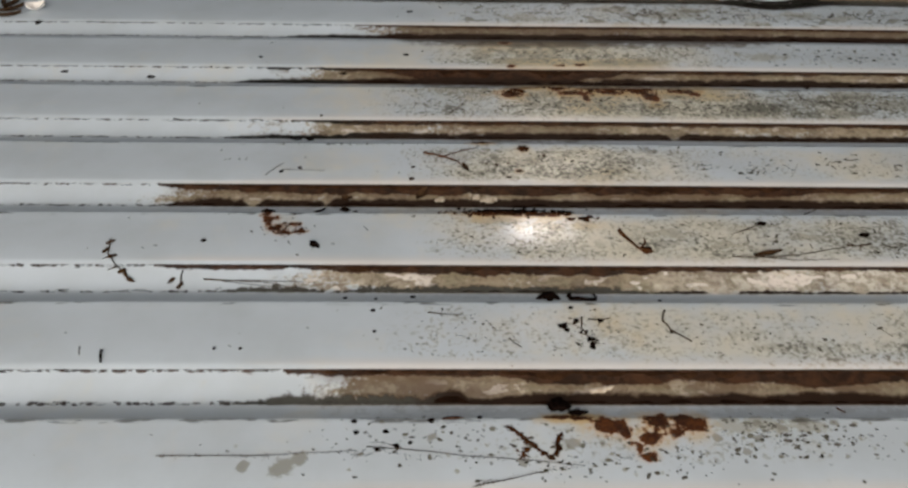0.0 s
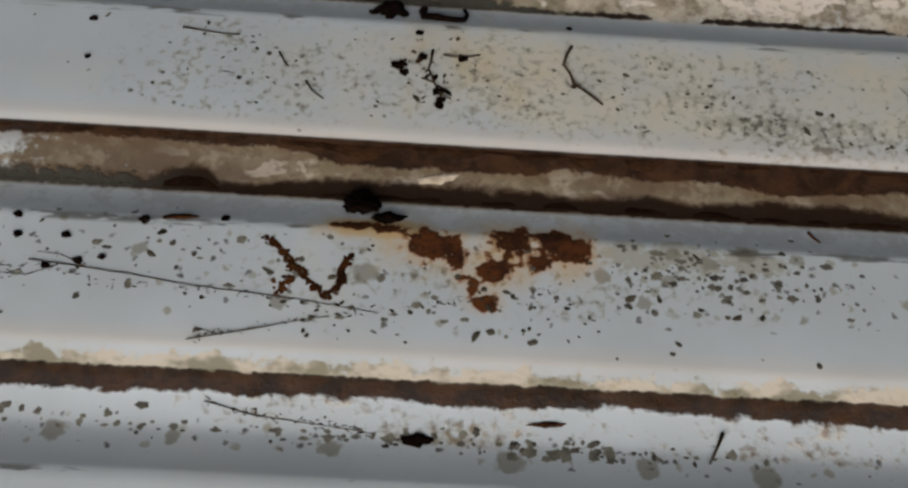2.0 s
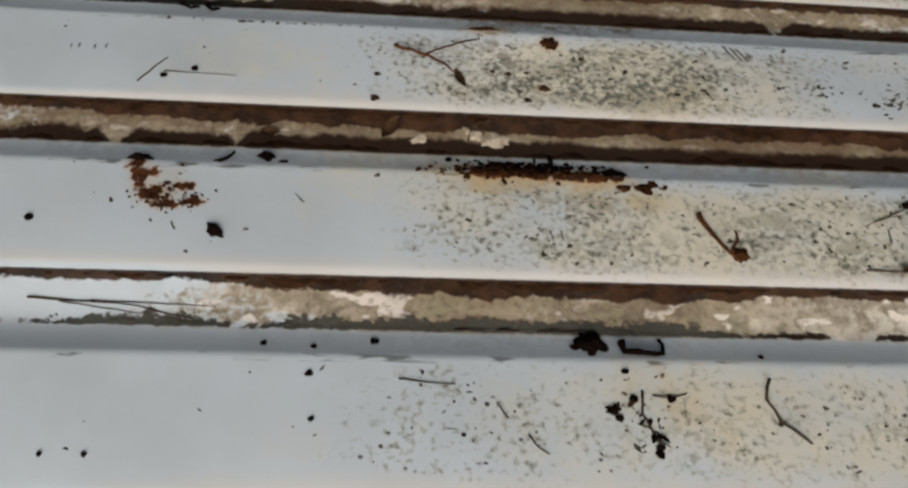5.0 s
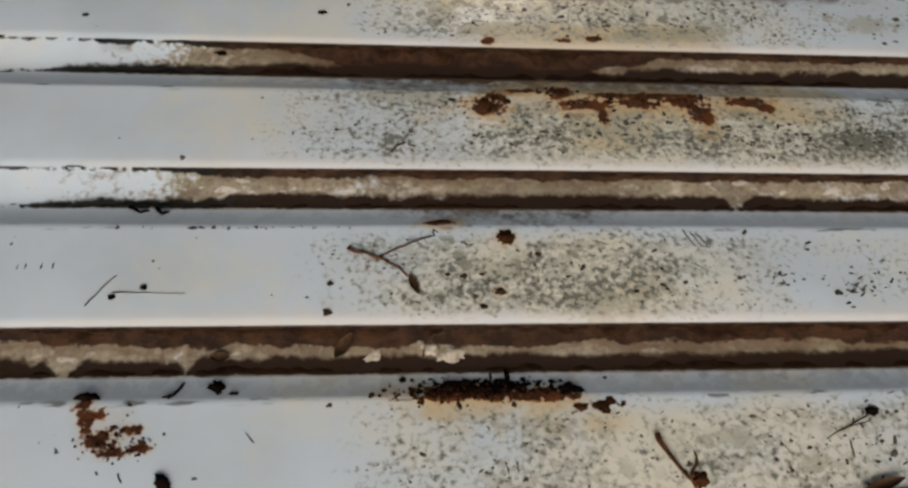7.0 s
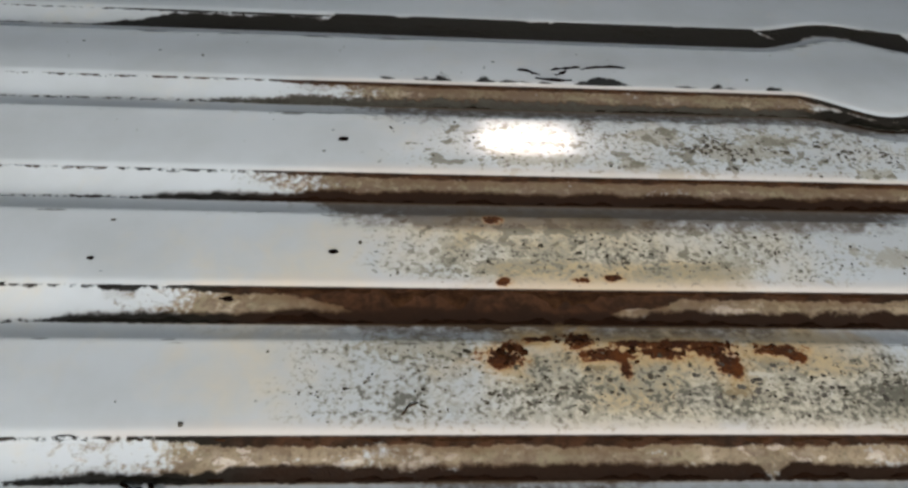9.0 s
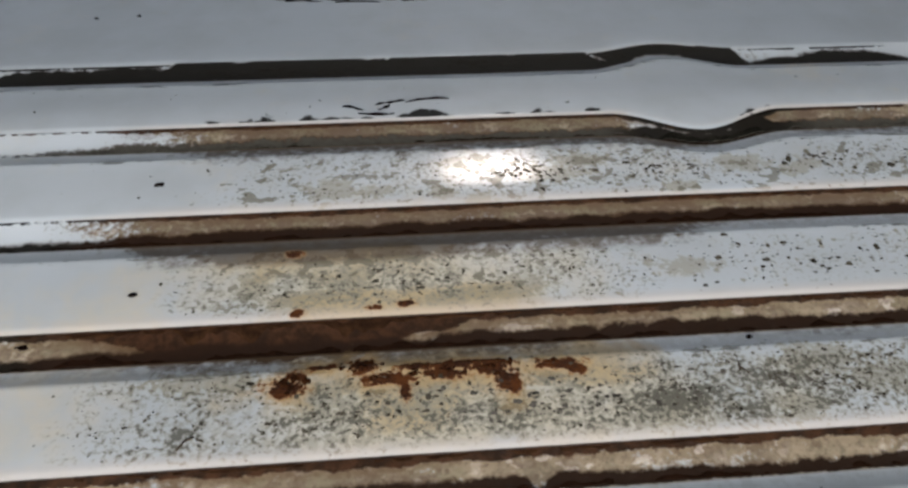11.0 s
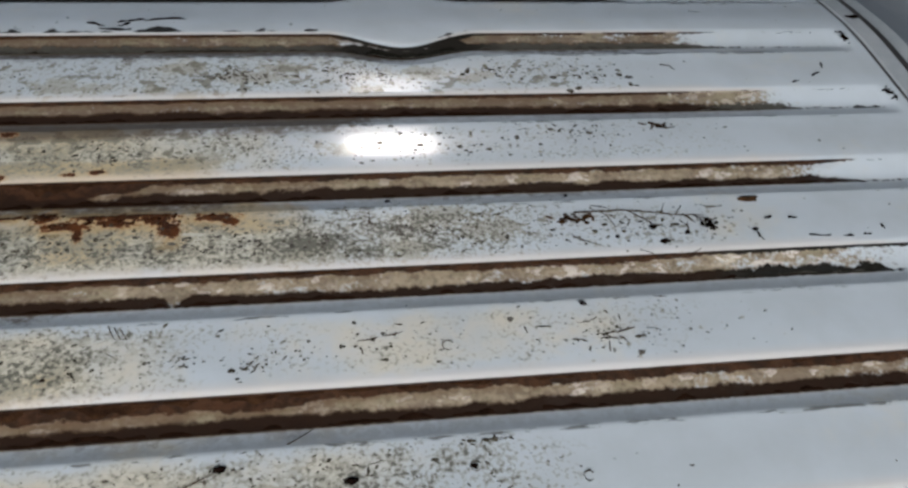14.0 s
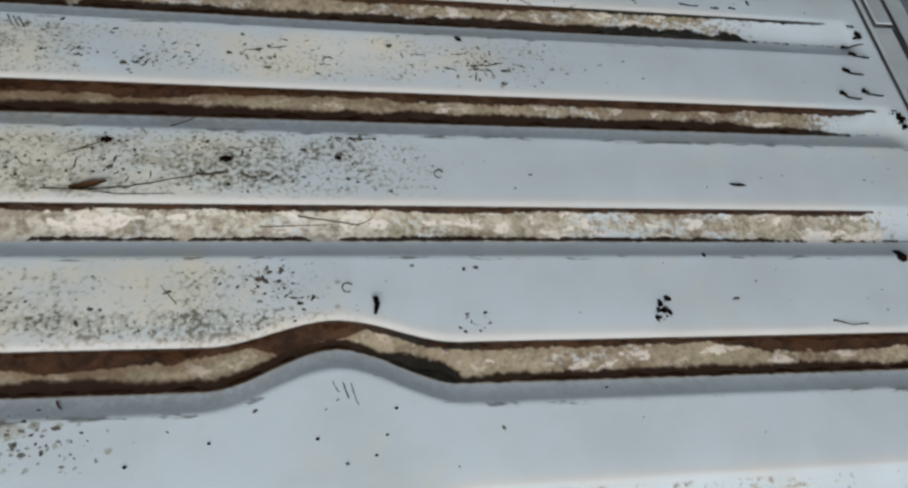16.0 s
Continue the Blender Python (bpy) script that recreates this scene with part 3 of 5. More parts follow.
RUST_B = [
    (0.442, 0.381, 0.008, 0.008), (0.387, 0.395, 0.014, 0.004), (0.435, 0.329, 0.006, 0.005),
    (0.436, 0.524, 0.0198, 0.0132), (0.446, 0.534, 0.0088, 0.0106), (0.508, 0.545, 0.0154, 0.0119), (0.53, 0.528, 0.0242, 0.0079), (0.556, 0.54, 0.022, 0.0053), (0.585, 0.531, 0.033, 0.0079), (0.6, 0.541, 0.0264, 0.0053),
    (0.628, 0.535, 0.0264, 0.0106), (0.64, 0.521, 0.0143, 0.0172), (0.69, 0.535, 0.0264, 0.0066), (0.705, 0.528, 0.011, 0.0079), (0.47, 0.545, 0.0132, 0.0053), (0.545, 0.515, 0.0066, 0.0132), (0.438, 0.687, 0.010, 0.006), (0.444, 0.609, 0.009, 0.005), (0.551, 0.615, 0.012, 0.005),
    (0.520, 0.612, 0.010, 0.004),
]
CRUST_FROM = {-1: 0.0, 0: 0.21, 1: 0.16, 2: 0.0, 3: 0.08, 4: 0.12, 5: 0.2, 6: 0.24, 7: 0.2}
CRUST_TO = {-1: 1.5, 0: 1.64, 1: 1.62, 2: 1.60, 3: 1.56, 4: 1.50, 5: 1.52, 6: 1.45, 7: 1.2}
CRUST_HOW = {-1: 0.35, 0: 0.8, 1: 0.70, 2: 0.8, 3: 0.70, 4: 0.85, 5: 0.8, 6: 0.8, 7: 0.35}


# mud and black runs along each channel: tone, side, from, to, width, taper, gaps
MUD_RUNS = {
    -1: [("brown", "far", -0.1, 0.36, 0.0106, 0.09, []), ("brown", "far", -0.1, 1.15, 0.0070, 0.1, [])],
    0: [("brown", "far", 0.16, 1.58, 0.0046, 0.08, []), ("brown", "far", 0.34, 0.88, 0.0102, 0.1, []), ("dark", "near", 0.30, 1.05, 0.0070, 0.14, []),
        ("brown", "far", 0.84, 0.97, 0.020, 0.05, []), ("black", "near", 0.95, 1.055, 0.012, 0.04, []), ("grey", "near", 0.13, 0.36, 0.0045, 0.06, [(0.17, 0.175), (0.215, 0.222)]), ("dark", "near", 1.0, 1.60, 0.0058, 0.1, [(1.47, 1.48)]), ("brown", "far", 1.25, 1.62, 0.0105, 0.1, []), ("dark", "near", 0.312, 0.368, 0.0085, 0.02, [])],
    1: [("brown", "far", 0.0, 1.55, 0.0042, 0.06, [(0.165, 0.18)]), ("brown", "far", 0.17, 0.62, 0.0085, 0.08, []), ("dark", "near", 0.27, 0.52, 0.005, 0.08, []),
        ("grey", "near", 0.05, 0.6, 0.0056, 0.12, [(0.2, 0.24)]), ("dark", "near", 0.5, 1.48, 0.0040, 0.12, [(0.62, 0.66), (0.78, 0.80), (0.9, 0.94), (1.19, 1.195), (1.41, 1.42)])],
    2: [("brown", "far", -0.03, 1.61, 0.0066, 0.06, []), ("brown", "far", 0.02, 0.85, 0.0115, 0.1, []), ("dark", "near", -0.02, 1.56, 0.0088, 0.08, [(0.096, 0.122), (0.160, 0.164), (0.188, 0.206)])],
    3: [("brown", "far", 0.06, 1.34, 0.0058, 0.2, []), ("black", "far", 1.2, 1.60, 0.0032, 0.05, []), ("black", "near", 0.03, 0.22, 0.0060, 0.06, [(0.085, 0.095), (0.135, 0.14)]), ("dark", "near", 0.11, 1.42, 0.0084, 0.12, [(0.085, 0.095), (0.644, 0.664), (0.20, 0.21), (1.475, 1.485)]), ("grey", "near", 1.25, 1.47, 0.0085, 0.03, [(1.405, 1.415)])],
    4: [("brown", "far", 0.12, 1.52, 0.0056, 0.08, []), ("brown", "far", 0.20, 0.66, 0.027, 0.16, []), ("dark", "near", 0.13, 1.53, 0.0100, 0.12, []), ("black", "near", 0.0, 0.26, 0.0062, 0.08, [(0.03, 0.034), (0.075, 0.08), (0.125, 0.13)]), ("black", "far", 0.068, 0.12, 0.0042, 0.015, [])],
    5: [("brown", "far", 0.14, 1.40, 0.0044, 0.2, []), ("dark", "near", 0.12, 1.46, 0.0098, 0.18, []), ("black", "near", 0.05, 0.26, 0.0058, 0.08, [(0.09, 0.095), (0.15, 0.156)]), ("grey", "near", 1.30, 1.50, 0.008, 0.06, []), ("black", "near", 1.55, 1.61, 0.004, 0.02, [(1.575, 1.59)])],
    # channel 6: black from x 0.80 to 1.06 darkens the bend round the boss
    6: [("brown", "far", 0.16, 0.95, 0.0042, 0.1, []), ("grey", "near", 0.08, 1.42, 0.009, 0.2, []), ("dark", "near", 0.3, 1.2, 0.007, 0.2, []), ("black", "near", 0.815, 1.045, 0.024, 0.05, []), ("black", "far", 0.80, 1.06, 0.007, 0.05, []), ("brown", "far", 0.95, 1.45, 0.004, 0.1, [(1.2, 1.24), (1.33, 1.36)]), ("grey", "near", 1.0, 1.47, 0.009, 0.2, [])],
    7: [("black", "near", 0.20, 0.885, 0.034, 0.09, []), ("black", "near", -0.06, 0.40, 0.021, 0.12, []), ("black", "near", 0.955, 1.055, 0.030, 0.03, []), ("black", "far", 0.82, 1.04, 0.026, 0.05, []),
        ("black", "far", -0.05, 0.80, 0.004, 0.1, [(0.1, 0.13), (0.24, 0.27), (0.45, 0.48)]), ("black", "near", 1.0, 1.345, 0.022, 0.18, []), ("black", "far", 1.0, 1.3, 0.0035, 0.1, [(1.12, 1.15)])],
}


for k in CHANNELS:
    MUD_RUNS[k] += [] if k < 0 else [("dark", "near", -0.6, 0.5, 0.0015, 0.05, []), ("brown", "far", -0.5, 0.5, 0.0016, 0.05, []), ("dark", "near", 1.2, 1.6, 0.0013, 0.05, [])]


def run_width(x, x0, x1, width, taper, gaps):
    w = width * smooth01((x - x0) / taper) * smooth01((x1 - x) / taper)
    for g0, g1 in gaps:
        w = w * (1.0 - smooth01((x - g0 + 0.003) / 0.014) * smooth01((g1 + 0.003 - x) / 0.014))
    return w


def run_width1(x, x0, x1, width, taper, gaps):
    w = width * ease((x - x0) / taper) * ease((x1 - x) / taper)
    for g0, g1 in gaps:
        w *= 1.0 - ease((x - g0 + 0.003) / 0.014) * ease((g1 + 0.003 - x) / 0.014)
    return w


def mud_fields(x, k):
    """Width of the far and near mud of channel k, and how grey or black it is."""
    far, near, grey, black = (np.zeros_like(x) for _ in range(4))
    for tone, side, *run in MUD_RUNS[k]:
        w = run_width(x, *run) * (1.35 if run[2] > 0.004 else 1.0)
        bigger = w > (far if side == "far" else near)
        if side == "far":
            far = np.maximum(far, w)
        else:
            near = np.maximum(near, w)
            grey = np.where(bigger, 1.0 if tone == "grey" else 0.0, grey)
        black = np.where(bigger & (tone == "black"), 1.0, black)
    soft = np.hanning(21) / np.hanning(21).sum()
    return far, near, np.convolve(grey, soft, "same"), np.convolve(black, soft, "same")


def crust_amount(x, k):
    fade = 1.0 - 0.14 * smooth01((x - 0.9) / 0.4)
    if k == 6:
        fade = fade * (1.0 - 0.9 * smooth01((x - 0.82) / 0.05) * smooth01((1.0 - x) / 0.05))
    return CRUST_HOW[k] * fade * smooth01((x - CRUST_FROM[k] + 0.12) / 0.26) * smooth01((CRUST_TO[k] - x) / 0.15)


# how brown the crust is: channel, from, to, amount
CRUST_BROWN = [(-1, -0.2, 1.5, 0.2), (0, 0.1, 1.6, 0.42), (0, 0.40, 1.0, 0.5), (0, 0.08, 0.42, 0.72), (1, 0, 1.5, 0.12), (1, 0.25, 0.6, 0.45), (2, -0.1, 1.5, 0.38), (2, 0.45, 1.1, 0.6),
               (3, 0, 1.5, 0.22), (4, 0, 1.5, 0.45), (4, 0.18, 0.62, 0.95), (5, 0, 1.5, 0.5), (5, 0.18, 1.40, 0.9), (6, 0, 1.5, 0.80), (3, 0.25, 0.66, 0.5), (7, 0, 1.5, 0.6)]


def crust_tone(x, k):
    f = np.zeros_like(x)
    for c, x0, x1, amount in CRUST_BROWN:
        if c == k:
            f = np.maximum(f, amount * smooth01((x - x0) / 0.12) * smooth01((x1 - x) / 0.12))
    if k == 1:
        f = f - 0.25 - 0.4 * smooth01((x - 0.55) / 0.25)
    return f * (1.0 - (0.6 if k < 5 else 0.15) * smooth01((x - 0.75) / 0.3))


# mud that has run over the near edge: channel, from, to, amount
SPILLS = [(5, 0.22, 0.95, 1.15), (5, 0.28, 0.72, 1.5), (6, 0.25, 1.0, 0.8), (6, 1.0, 1.35, 0.6), (4, 0.25, 0.80, 0.62), (3, 0.30, 0.62, 0.55), (2, 0.45, 0.9, 0.2), (4, 0.8, 1.3, 0.3)]


def spill(x, k):
    f = np.zeros_like(x)
    for c, x0, x1, amount in SPILLS:
        if c == k:
            f = np.maximum(f, amount * smooth01((x - x0) / 0.1) * smooth01((x1 - x) / 0.15))
    return f


def roof_panel(parent):
    xs = np.concatenate([np.linspace(-1.75, -0.62, 30), np.arange(-0.61, 1.56, 0.0042), np.arange(1.56, 1.6465, 0.003)])
    rows = []                                             # (channel, gv)
    for k in CHANNELS:
        panel = np.linspace(BASE[k - 1] - BASE[k] + G_LIP, G_NEAR, 25)[:-1] if k > -1 else np.linspace(-0.27, G_NEAR, 36)[:-1]
        rows += [(k, g) for g in panel]
        rows += [(k, g) for g in np.linspace(G_NEAR, G_LIP, 29)[:-1]]
    rows += [(8, g) for g in np.linspace(BASE[7] - BASE[8] + G_LIP, 0.10, 34)]
    mud_of = {k: (*mud_fields(xs, k), crust_tone(xs, k), spill(xs, k)) for k in CHANNELS}
    mud_of[8] = mud_of[7]
    X = np.tile(xs, (len(rows), 1))
    M = np.zeros((6, *X.shape))
    Y, Z, GV, DI, CH = (np.zeros_like(X) for _ in range(5))
    for r, (k, g) in enumerate(rows):
        M[:, r] = mud_of[k]
        if G_NEAR <= g <= G_LIP and k < 8:
            Y[r], Z[r] = at_channel(xs, k, np.full_like(xs, g))
            GV[r], DI[r], CH[r] = g, crust_amount(xs, k), 1.0
        else:
            start = (BASE[k - 1] - BASE[k] if k > -1 else -PITCH) + G_LIP
            w = (g - start) / (G_NEAR - start if k < 8 else 0.1)
            w = min(1.0, max(0.0, w))
            top = SWING.get(k, (0.0, 0.0))[1] * bend(xs, k)
            low = SWING.get(k - 1, (0.0, 0.0))[0] * bend(xs, k - 1)
            Y[r] = BASE[k] + g + top * smooth01(w) + low * (1 - smooth01(w))
            Z[r] = crown(Y[r]) + BULGE * np.sin(math.pi * w)
            GV[r] = (g if g > -0.1 else g + (BASE[k] - BASE[k - 1] if k > -1 else PITCH)) if k < 8 else 0.5
            CH[r] = float(smooth01((abs(g + 0.1) - 0.012) / 0.012)) if k < 8 else 0.0
            DI[r] = crust_amount(xs, k) if k < 8 else 0.0
    # long shallow waves of old sheet metal, and the rounded end
    Z += 0.0005 * np.sin(X * 7.1 + Y * 3.0) * np.sin(Y * 9.0 + 1.0)
    Z -= 0.004 * smooth01((X - 1.638) / 0.0085) ** 2
    n_x, n_r = len(xs), len(rows)
    verts = np.stack([X, Y, Z], axis=-1).reshape(-1, 3)
    faces = [(r * n_x + c, r * n_x + c + 1, (r + 1) * n_x + c + 1, (r + 1) * n_x + c) for r in range(n_r - 1) for c in range(n_x - 1)]
    me = mesh_of("roof_panel", verts, faces, M_PAINT)
    fx, fy = X.ravel(), Y.ravel()
    fields = {
        "w_far": M[0].ravel(), "w_near": M[1].ravel(), "mud_grey": M[2].ravel(), "channel_black": M[3].ravel(), "crust_tone": M[4].ravel(), "spill": M[5].ravel(),
        "gv": GV.ravel(), "channel": CH.ravel(), "dirt": DI.ravel(), "film": box_field(fx, fy, FILM), "grime": box_field(fx, fy, GRIME, 0.16),
        "ochre": box_field(fx, fy, OCHRE_AT, 0.1), "olive": blob_field(fx, fy, [(x, y, 1.12 * rx, 1.1 * ry) for x, y, rx, ry in OLIVE_AT]), "rust": np.maximum(blob_field(fx, fy, RUST_A), blob_field(fx, fy, RUST_B)),
    }
    fields["lift"] = np.repeat([-0.0065 if k == -1 or (k == 0 and g < -0.1) else 0.0 for k, g in rows], n_x) * (fx < 1.0)
    fields["stain"] = blob_field(fx, fy, [(x, y - 0.3 * ry, 1.35 * rx + 0.004, 1.3 * ry + 0.005) for x, y, rx, ry in RUST_A + RUST_B if rx > 0.0125])
    fields["blotch"] = box_field(fx, fy, BLOTCH_AT, 0.12)
    fields["smudge"] = blob_field(fx, fy, [(x, y, 0.8 * r, 0.7 * r) for x, y, r in SMUDGE_AT])
    fields["spatter"] = box_field(fx, fy, SPATTER_AT, 0.1)
    for key, values in fields.items():
        me.attributes.new(key, "FLOAT", "POINT").data.foreach_set("value", values.astype(np.float32))
    return part("roof_panel", me, parent, "ribbed white roof skin with rust and mildew")


# ---------------------------------------------------------------- setting
ground = tagged(new("ground", block("ground", -400, 400, -400, 400, -2.3, -2.0, M_GROUND)), "pale grey concrete ground inside and outside the added walls", "ground", kind="structure")
X0, X1, Y0, Y1, Z0, Z1 = ENCLOSURE
# unseen enclosure, added to darken and tint what the roof reflects
tagged(new("shade_wall_north", block("shade_wall_north", X0, X1, Y1, Y1 + 0.25, Z0, Z1, M_SHADE_WALL)), "unseen dark blue wall added to shape the light", "wall", kind="structure")
tagged(new("shade_wall_west", block("shade_wall_west", X0 - 0.25, X0, Y0, Y1 + 0.25, Z0, Z1, M_SHADE_WALL)), "unseen dark blue wall added to shape the light", "wall", kind="structure")
tagged(new("shade_wall_east", block("shade_wall_east", X1, X1 + 0.25, Y0, Y1 + 0.25, Z0, Z1, M_SHADE_WALL)), "unseen dark blue wall added to shape the light", "wall", kind="structure")
tagged(new("shade_wall_south_west", block("shade_wall_south_west", X0, OPENING[0], Y0 - 0.25, Y0, Z0, Z1, M_SHADE_WALL)), "unseen dark blue wall added beside the light opening", "wall", kind="structure")
tagged(new("shade_wall_south_east", block("shade_wall_south_east", OPENING[1], X1, Y0 - 0.25, Y0, Z0, Z1, M_SHADE_WALL)), "unseen dark blue wall added beside the light opening", "wall", kind="structure")
tagged(new("shade_wall_south_lintel", block("shade_wall_south_lintel", OPENING[0], OPENING[1], Y0 - 0.25, Y0, OPENING[2], Z1, M_SHADE_WALL)), "unseen dark blue wall added above the light opening", "wall", kind="structure")
tagged(new("ceiling", block("ceiling", X0 - 0.25, X1 + 0.25, Y0 - 0.25, Y1 + 0.25, Z1, Z1 + 0.2, M_SHADE_CEILING)), "unseen grey-blue ceiling added to shape the light", "ceiling", kind="structure")


# glowing panel, unseen itself, added to put the bright highlight on the roof
def highlight_lamp(x, y, z):
    lamp = tagged(new("highlight_source"), "unseen glowing panel added for the roof's highlight", "lamp")
    lamp.location = (x, y, Z1)
    inv = Matrix.Translation((-x, -y, -Z1))
    h, d = 0.29, 0.35
    for me, label in (
        (block("diffuser", x - h, x + h, y - d, y + d, z - 0.012, z + 0.01, M_GLOW, 0.003), "glowing white diffuser"),
        (block("housing", x - h - 0.03, x + h + 0.03, y - d - 0.03, y + d + 0.03, z + 0.01, z + 0.09, M_BODY, 0.006), "white steel housing"),
        (block("rod", x - 0.2, x - 0.188, y - 0.006, y + 0.006, z + 0.09, Z1, M_RUBBER), ""),
        (block("rod", x + 0.188, x + 0.2, y - 0.006, y + 0.006, z + 0.09, Z1, M_RUBBER), ""),
    ):
        part(me.name.split(".")[0], me, lamp, label).matrix_parent_inverse = inv
    return lamp


highlight_lamp(*HIGHLIGHT_LAMP)

# ---------------------------------------------------------------- the van
van = tagged(new("van"), "old white van with a ribbed, rust-stained steel roof", "van")
van.location = (0, MID_Y, -2.0)
VAN_INV = Matrix.Translation((0, -MID_Y, 2.0))


def van_part(ob):
    ob.matrix_parent_inverse = VAN_INV
    return ob


roof = van_part(roof_panel(van))


def strip_mesh(name, outline, material, bevel=0.0015):
    """A bar that follows the roof's crown: rows of (x0, x1, y0, y1, z0, z1)."""
    verts, faces = [], []
    x0, x1, y0, y1, z0, z1 = outline
    n = max(2, int((y1 - y0) / 0.03))
    for i in range(n + 1):
        y = y0 + (y1 - y0) * i / n
        c = float(crown(y))
        verts += [(x0, y, c + z0), (x0, y, c + z1 - bevel), (x0 + bevel, y, c + z1), (x1 - bevel, y, c + z1), (x1, y, c + z1 - bevel), (x1, y, c + z0)]
    for i in range(n):
        a, b = i * 6, i * 6 + 6
        faces += [(a + j, b + j, b + (j + 1) % 6, a + (j + 1) % 6) for j in range(6)]
    faces += [tuple(range(6))[::-1], tuple(range(n * 6, n * 6 + 6))]
    return mesh_of(name, verts, faces, material, smooth=False)


def sloped_pane(name, x0, x1, z0, z1):
    verts, faces = [], []
    n = 24
    for i in range(n + 1):
        y = Y_LO + (Y_HI - Y_LO) * i / n
        c = float(crown(y))
        verts += [(x0, y, c + z0), (x1, y, c + z1), (x1, y, c + z1 - 0.006), (x0, y, c + z0 - 0.006)]
    for i in range(n):
        a, b = i * 4, i * 4 + 4
        faces += [(a + j, b + j, b + (j + 1) % 4, a + (j + 1) % 4) for j in range(4)]
    faces += [(0, 1, 2, 3)[::-1], (n * 4, n * 4 + 1, n * 4 + 2, n * 4 + 3)]
    return mesh_of(name, [(x, y, z) for x, y, z in verts], [f[::-1] for f in faces], M_TINT, smooth=False)


Y_LO, Y_HI = -0.42, 1.30
van_part(part("seam_sealer", strip_mesh("seam_sealer", (1.640, 1.652, Y_LO, Y_HI, -0.02, -0.0035), M_RUBBER), van, "dark roof seam"))
van_part(part("rear_rail", strip_mesh("rear_rail", (1.651, 1.686, Y_LO, Y_HI, -0.05, -0.002), M_PAINT_DARKENED, 0.003), van, "rear roof rail in darkened paint"))
van_part(part("weatherstrip", strip_mesh("weatherstrip", (1.683, 1.700, Y_LO, Y_HI, -0.05, -0.004), M_RUBBER, 0.003), van, "black rubber weatherstrip"))
van_part(part("rear_hatch", strip_mesh("rear_hatch", (1.699, 1.735, Y_LO, Y_HI, -0.08, -0.010), M_PAINT_DARKENED, 0.004), van, "top edge of the rear hatch in darkened paint"))
van_part(part("rear_skin", sloped_pane("rear_skin", 1.735, 2.25, -0.014, -0.16), van, "rear skin coloured dark blue-grey like a dim reflection"))
van_part(part("hinge_cover", strip_mesh("hinge_cover", (1.660, 1.686, 0.455, 0.60, -0.004, 0.0015), M_PAINT_DARKENED, 0.002), van, "hinge cover in darkened paint"))
van_part(part("hinge_gasket", strip_mesh("hinge_gasket", (1.656, 1.690, 0.449, 0.604, -0.004, -0.0005), M_RUBBER, 0.001), van, "black rubber gasket"))
van_part(part("side_panel", block("side_panel", -1.75, 2.22, -0.44, -0.40, -1.7, float(crown(-0.415)) - 0.002, M_BODY, 0.01), van))
van_part(part("side_panel", block("side_panel", -1.75, 2.22, 1.26, 1.30, -1.7, float(crown(1.295)) - 0.002, M_BODY, 0.01), van))
van_part(part("front_panel", block("front_panel", -1.79, -1.75, -0.44, 1.30, -1.7, -0.12, M_BODY, 0.01), van))
van_part(part("rear_door", block("rear_door", 2.22, 2.26, -0.40, 1.26, -1.7, -0.32, M_BODY, 0.01), van))
van_part(part("underbody", block("underbody", -1.7, 1.7, -0.36, 1.22, -2.0, -1.6, M_RUBBER, 0.01), van))


# ---------------------------------------------------------------- mud in the channels
def wobble(x, seed, size):
    return noise.noise(Vector((x / size, seed * 7.31, seed * 1.7)))


def mud_core(k, runs, material, label):
    """The thick middle of the dried mud along channel k."""
    verts, faces = [], []
    for s, (_, side, x0, x1, width, taper, gaps) in enumerate(runs):
        sd = 10 * k + s * 13.7
        prev = None
        for x in np.arange(x0, x1, 0.004).tolist():
            if width < 0.003:
                break
            w = 0.62 * run_width1(x, x0, x1, width, taper, gaps)
            w *= max(0.0, 0.62 + 0.9 * wobble(x, sd, 0.09) + 1.5 * wobble(x, sd + 3, 0.022) + 0.5 * wobble(x, sd + 5, 0.008))
            if w < 0.0022:
                prev = None
                continue
            a = -0.0008 if side == "far" else -0.0352
            b = max(-0.0352, min(-0.0008, a - w if side == "far" else a + w))
            ring = []
            for j in range(6):
                f = j / 5
                y, z = channel_point(x, k, a + (b - a) * f)
                lump = 0.0008 * (4 * f * (1 - f)) * (0.8 + 0.6 * wobble(x + 0.3 * f, sd + 4, 0.01)) - 0.0003
                ring.append(len(verts))
                verts.append((x, y, z + lump))
            if prev:
                for j in range(5):
                    q = (prev[j], prev[j + 1], ring[j + 1], ring[j])
                    faces.append(q if side == "near" else q[::-1])
            prev = ring
    return tagged(new("mud_deposit", mesh_of("mud_deposit", verts, faces, material)), label, "mud", "mud in the roof channels", "stuff")


TONES = {"dark": (M_MUD_DARK, "blackish brown dried mud along a roof channel"), "brown": (M_MUD, "dark brown dried mud lining a roof channel"), "grey": (M_MUD_GREY, "grey-brown silt along a roof channel"), "black": (M_CHANNEL_BLACK, "black run along a roof channel")}
for k in CHANNELS[1:-1]:
    for tone, (material, label) in TONES.items():
        runs = [r for r in MUD_RUNS[k] if r[0] == tone]
        if runs:
            mud_core(k, runs, material, label)


# ---------------------------------------------------------------- loose things on the roof
def place(ob, label, category, group=""):
    return tagged(ob, label, category, group)


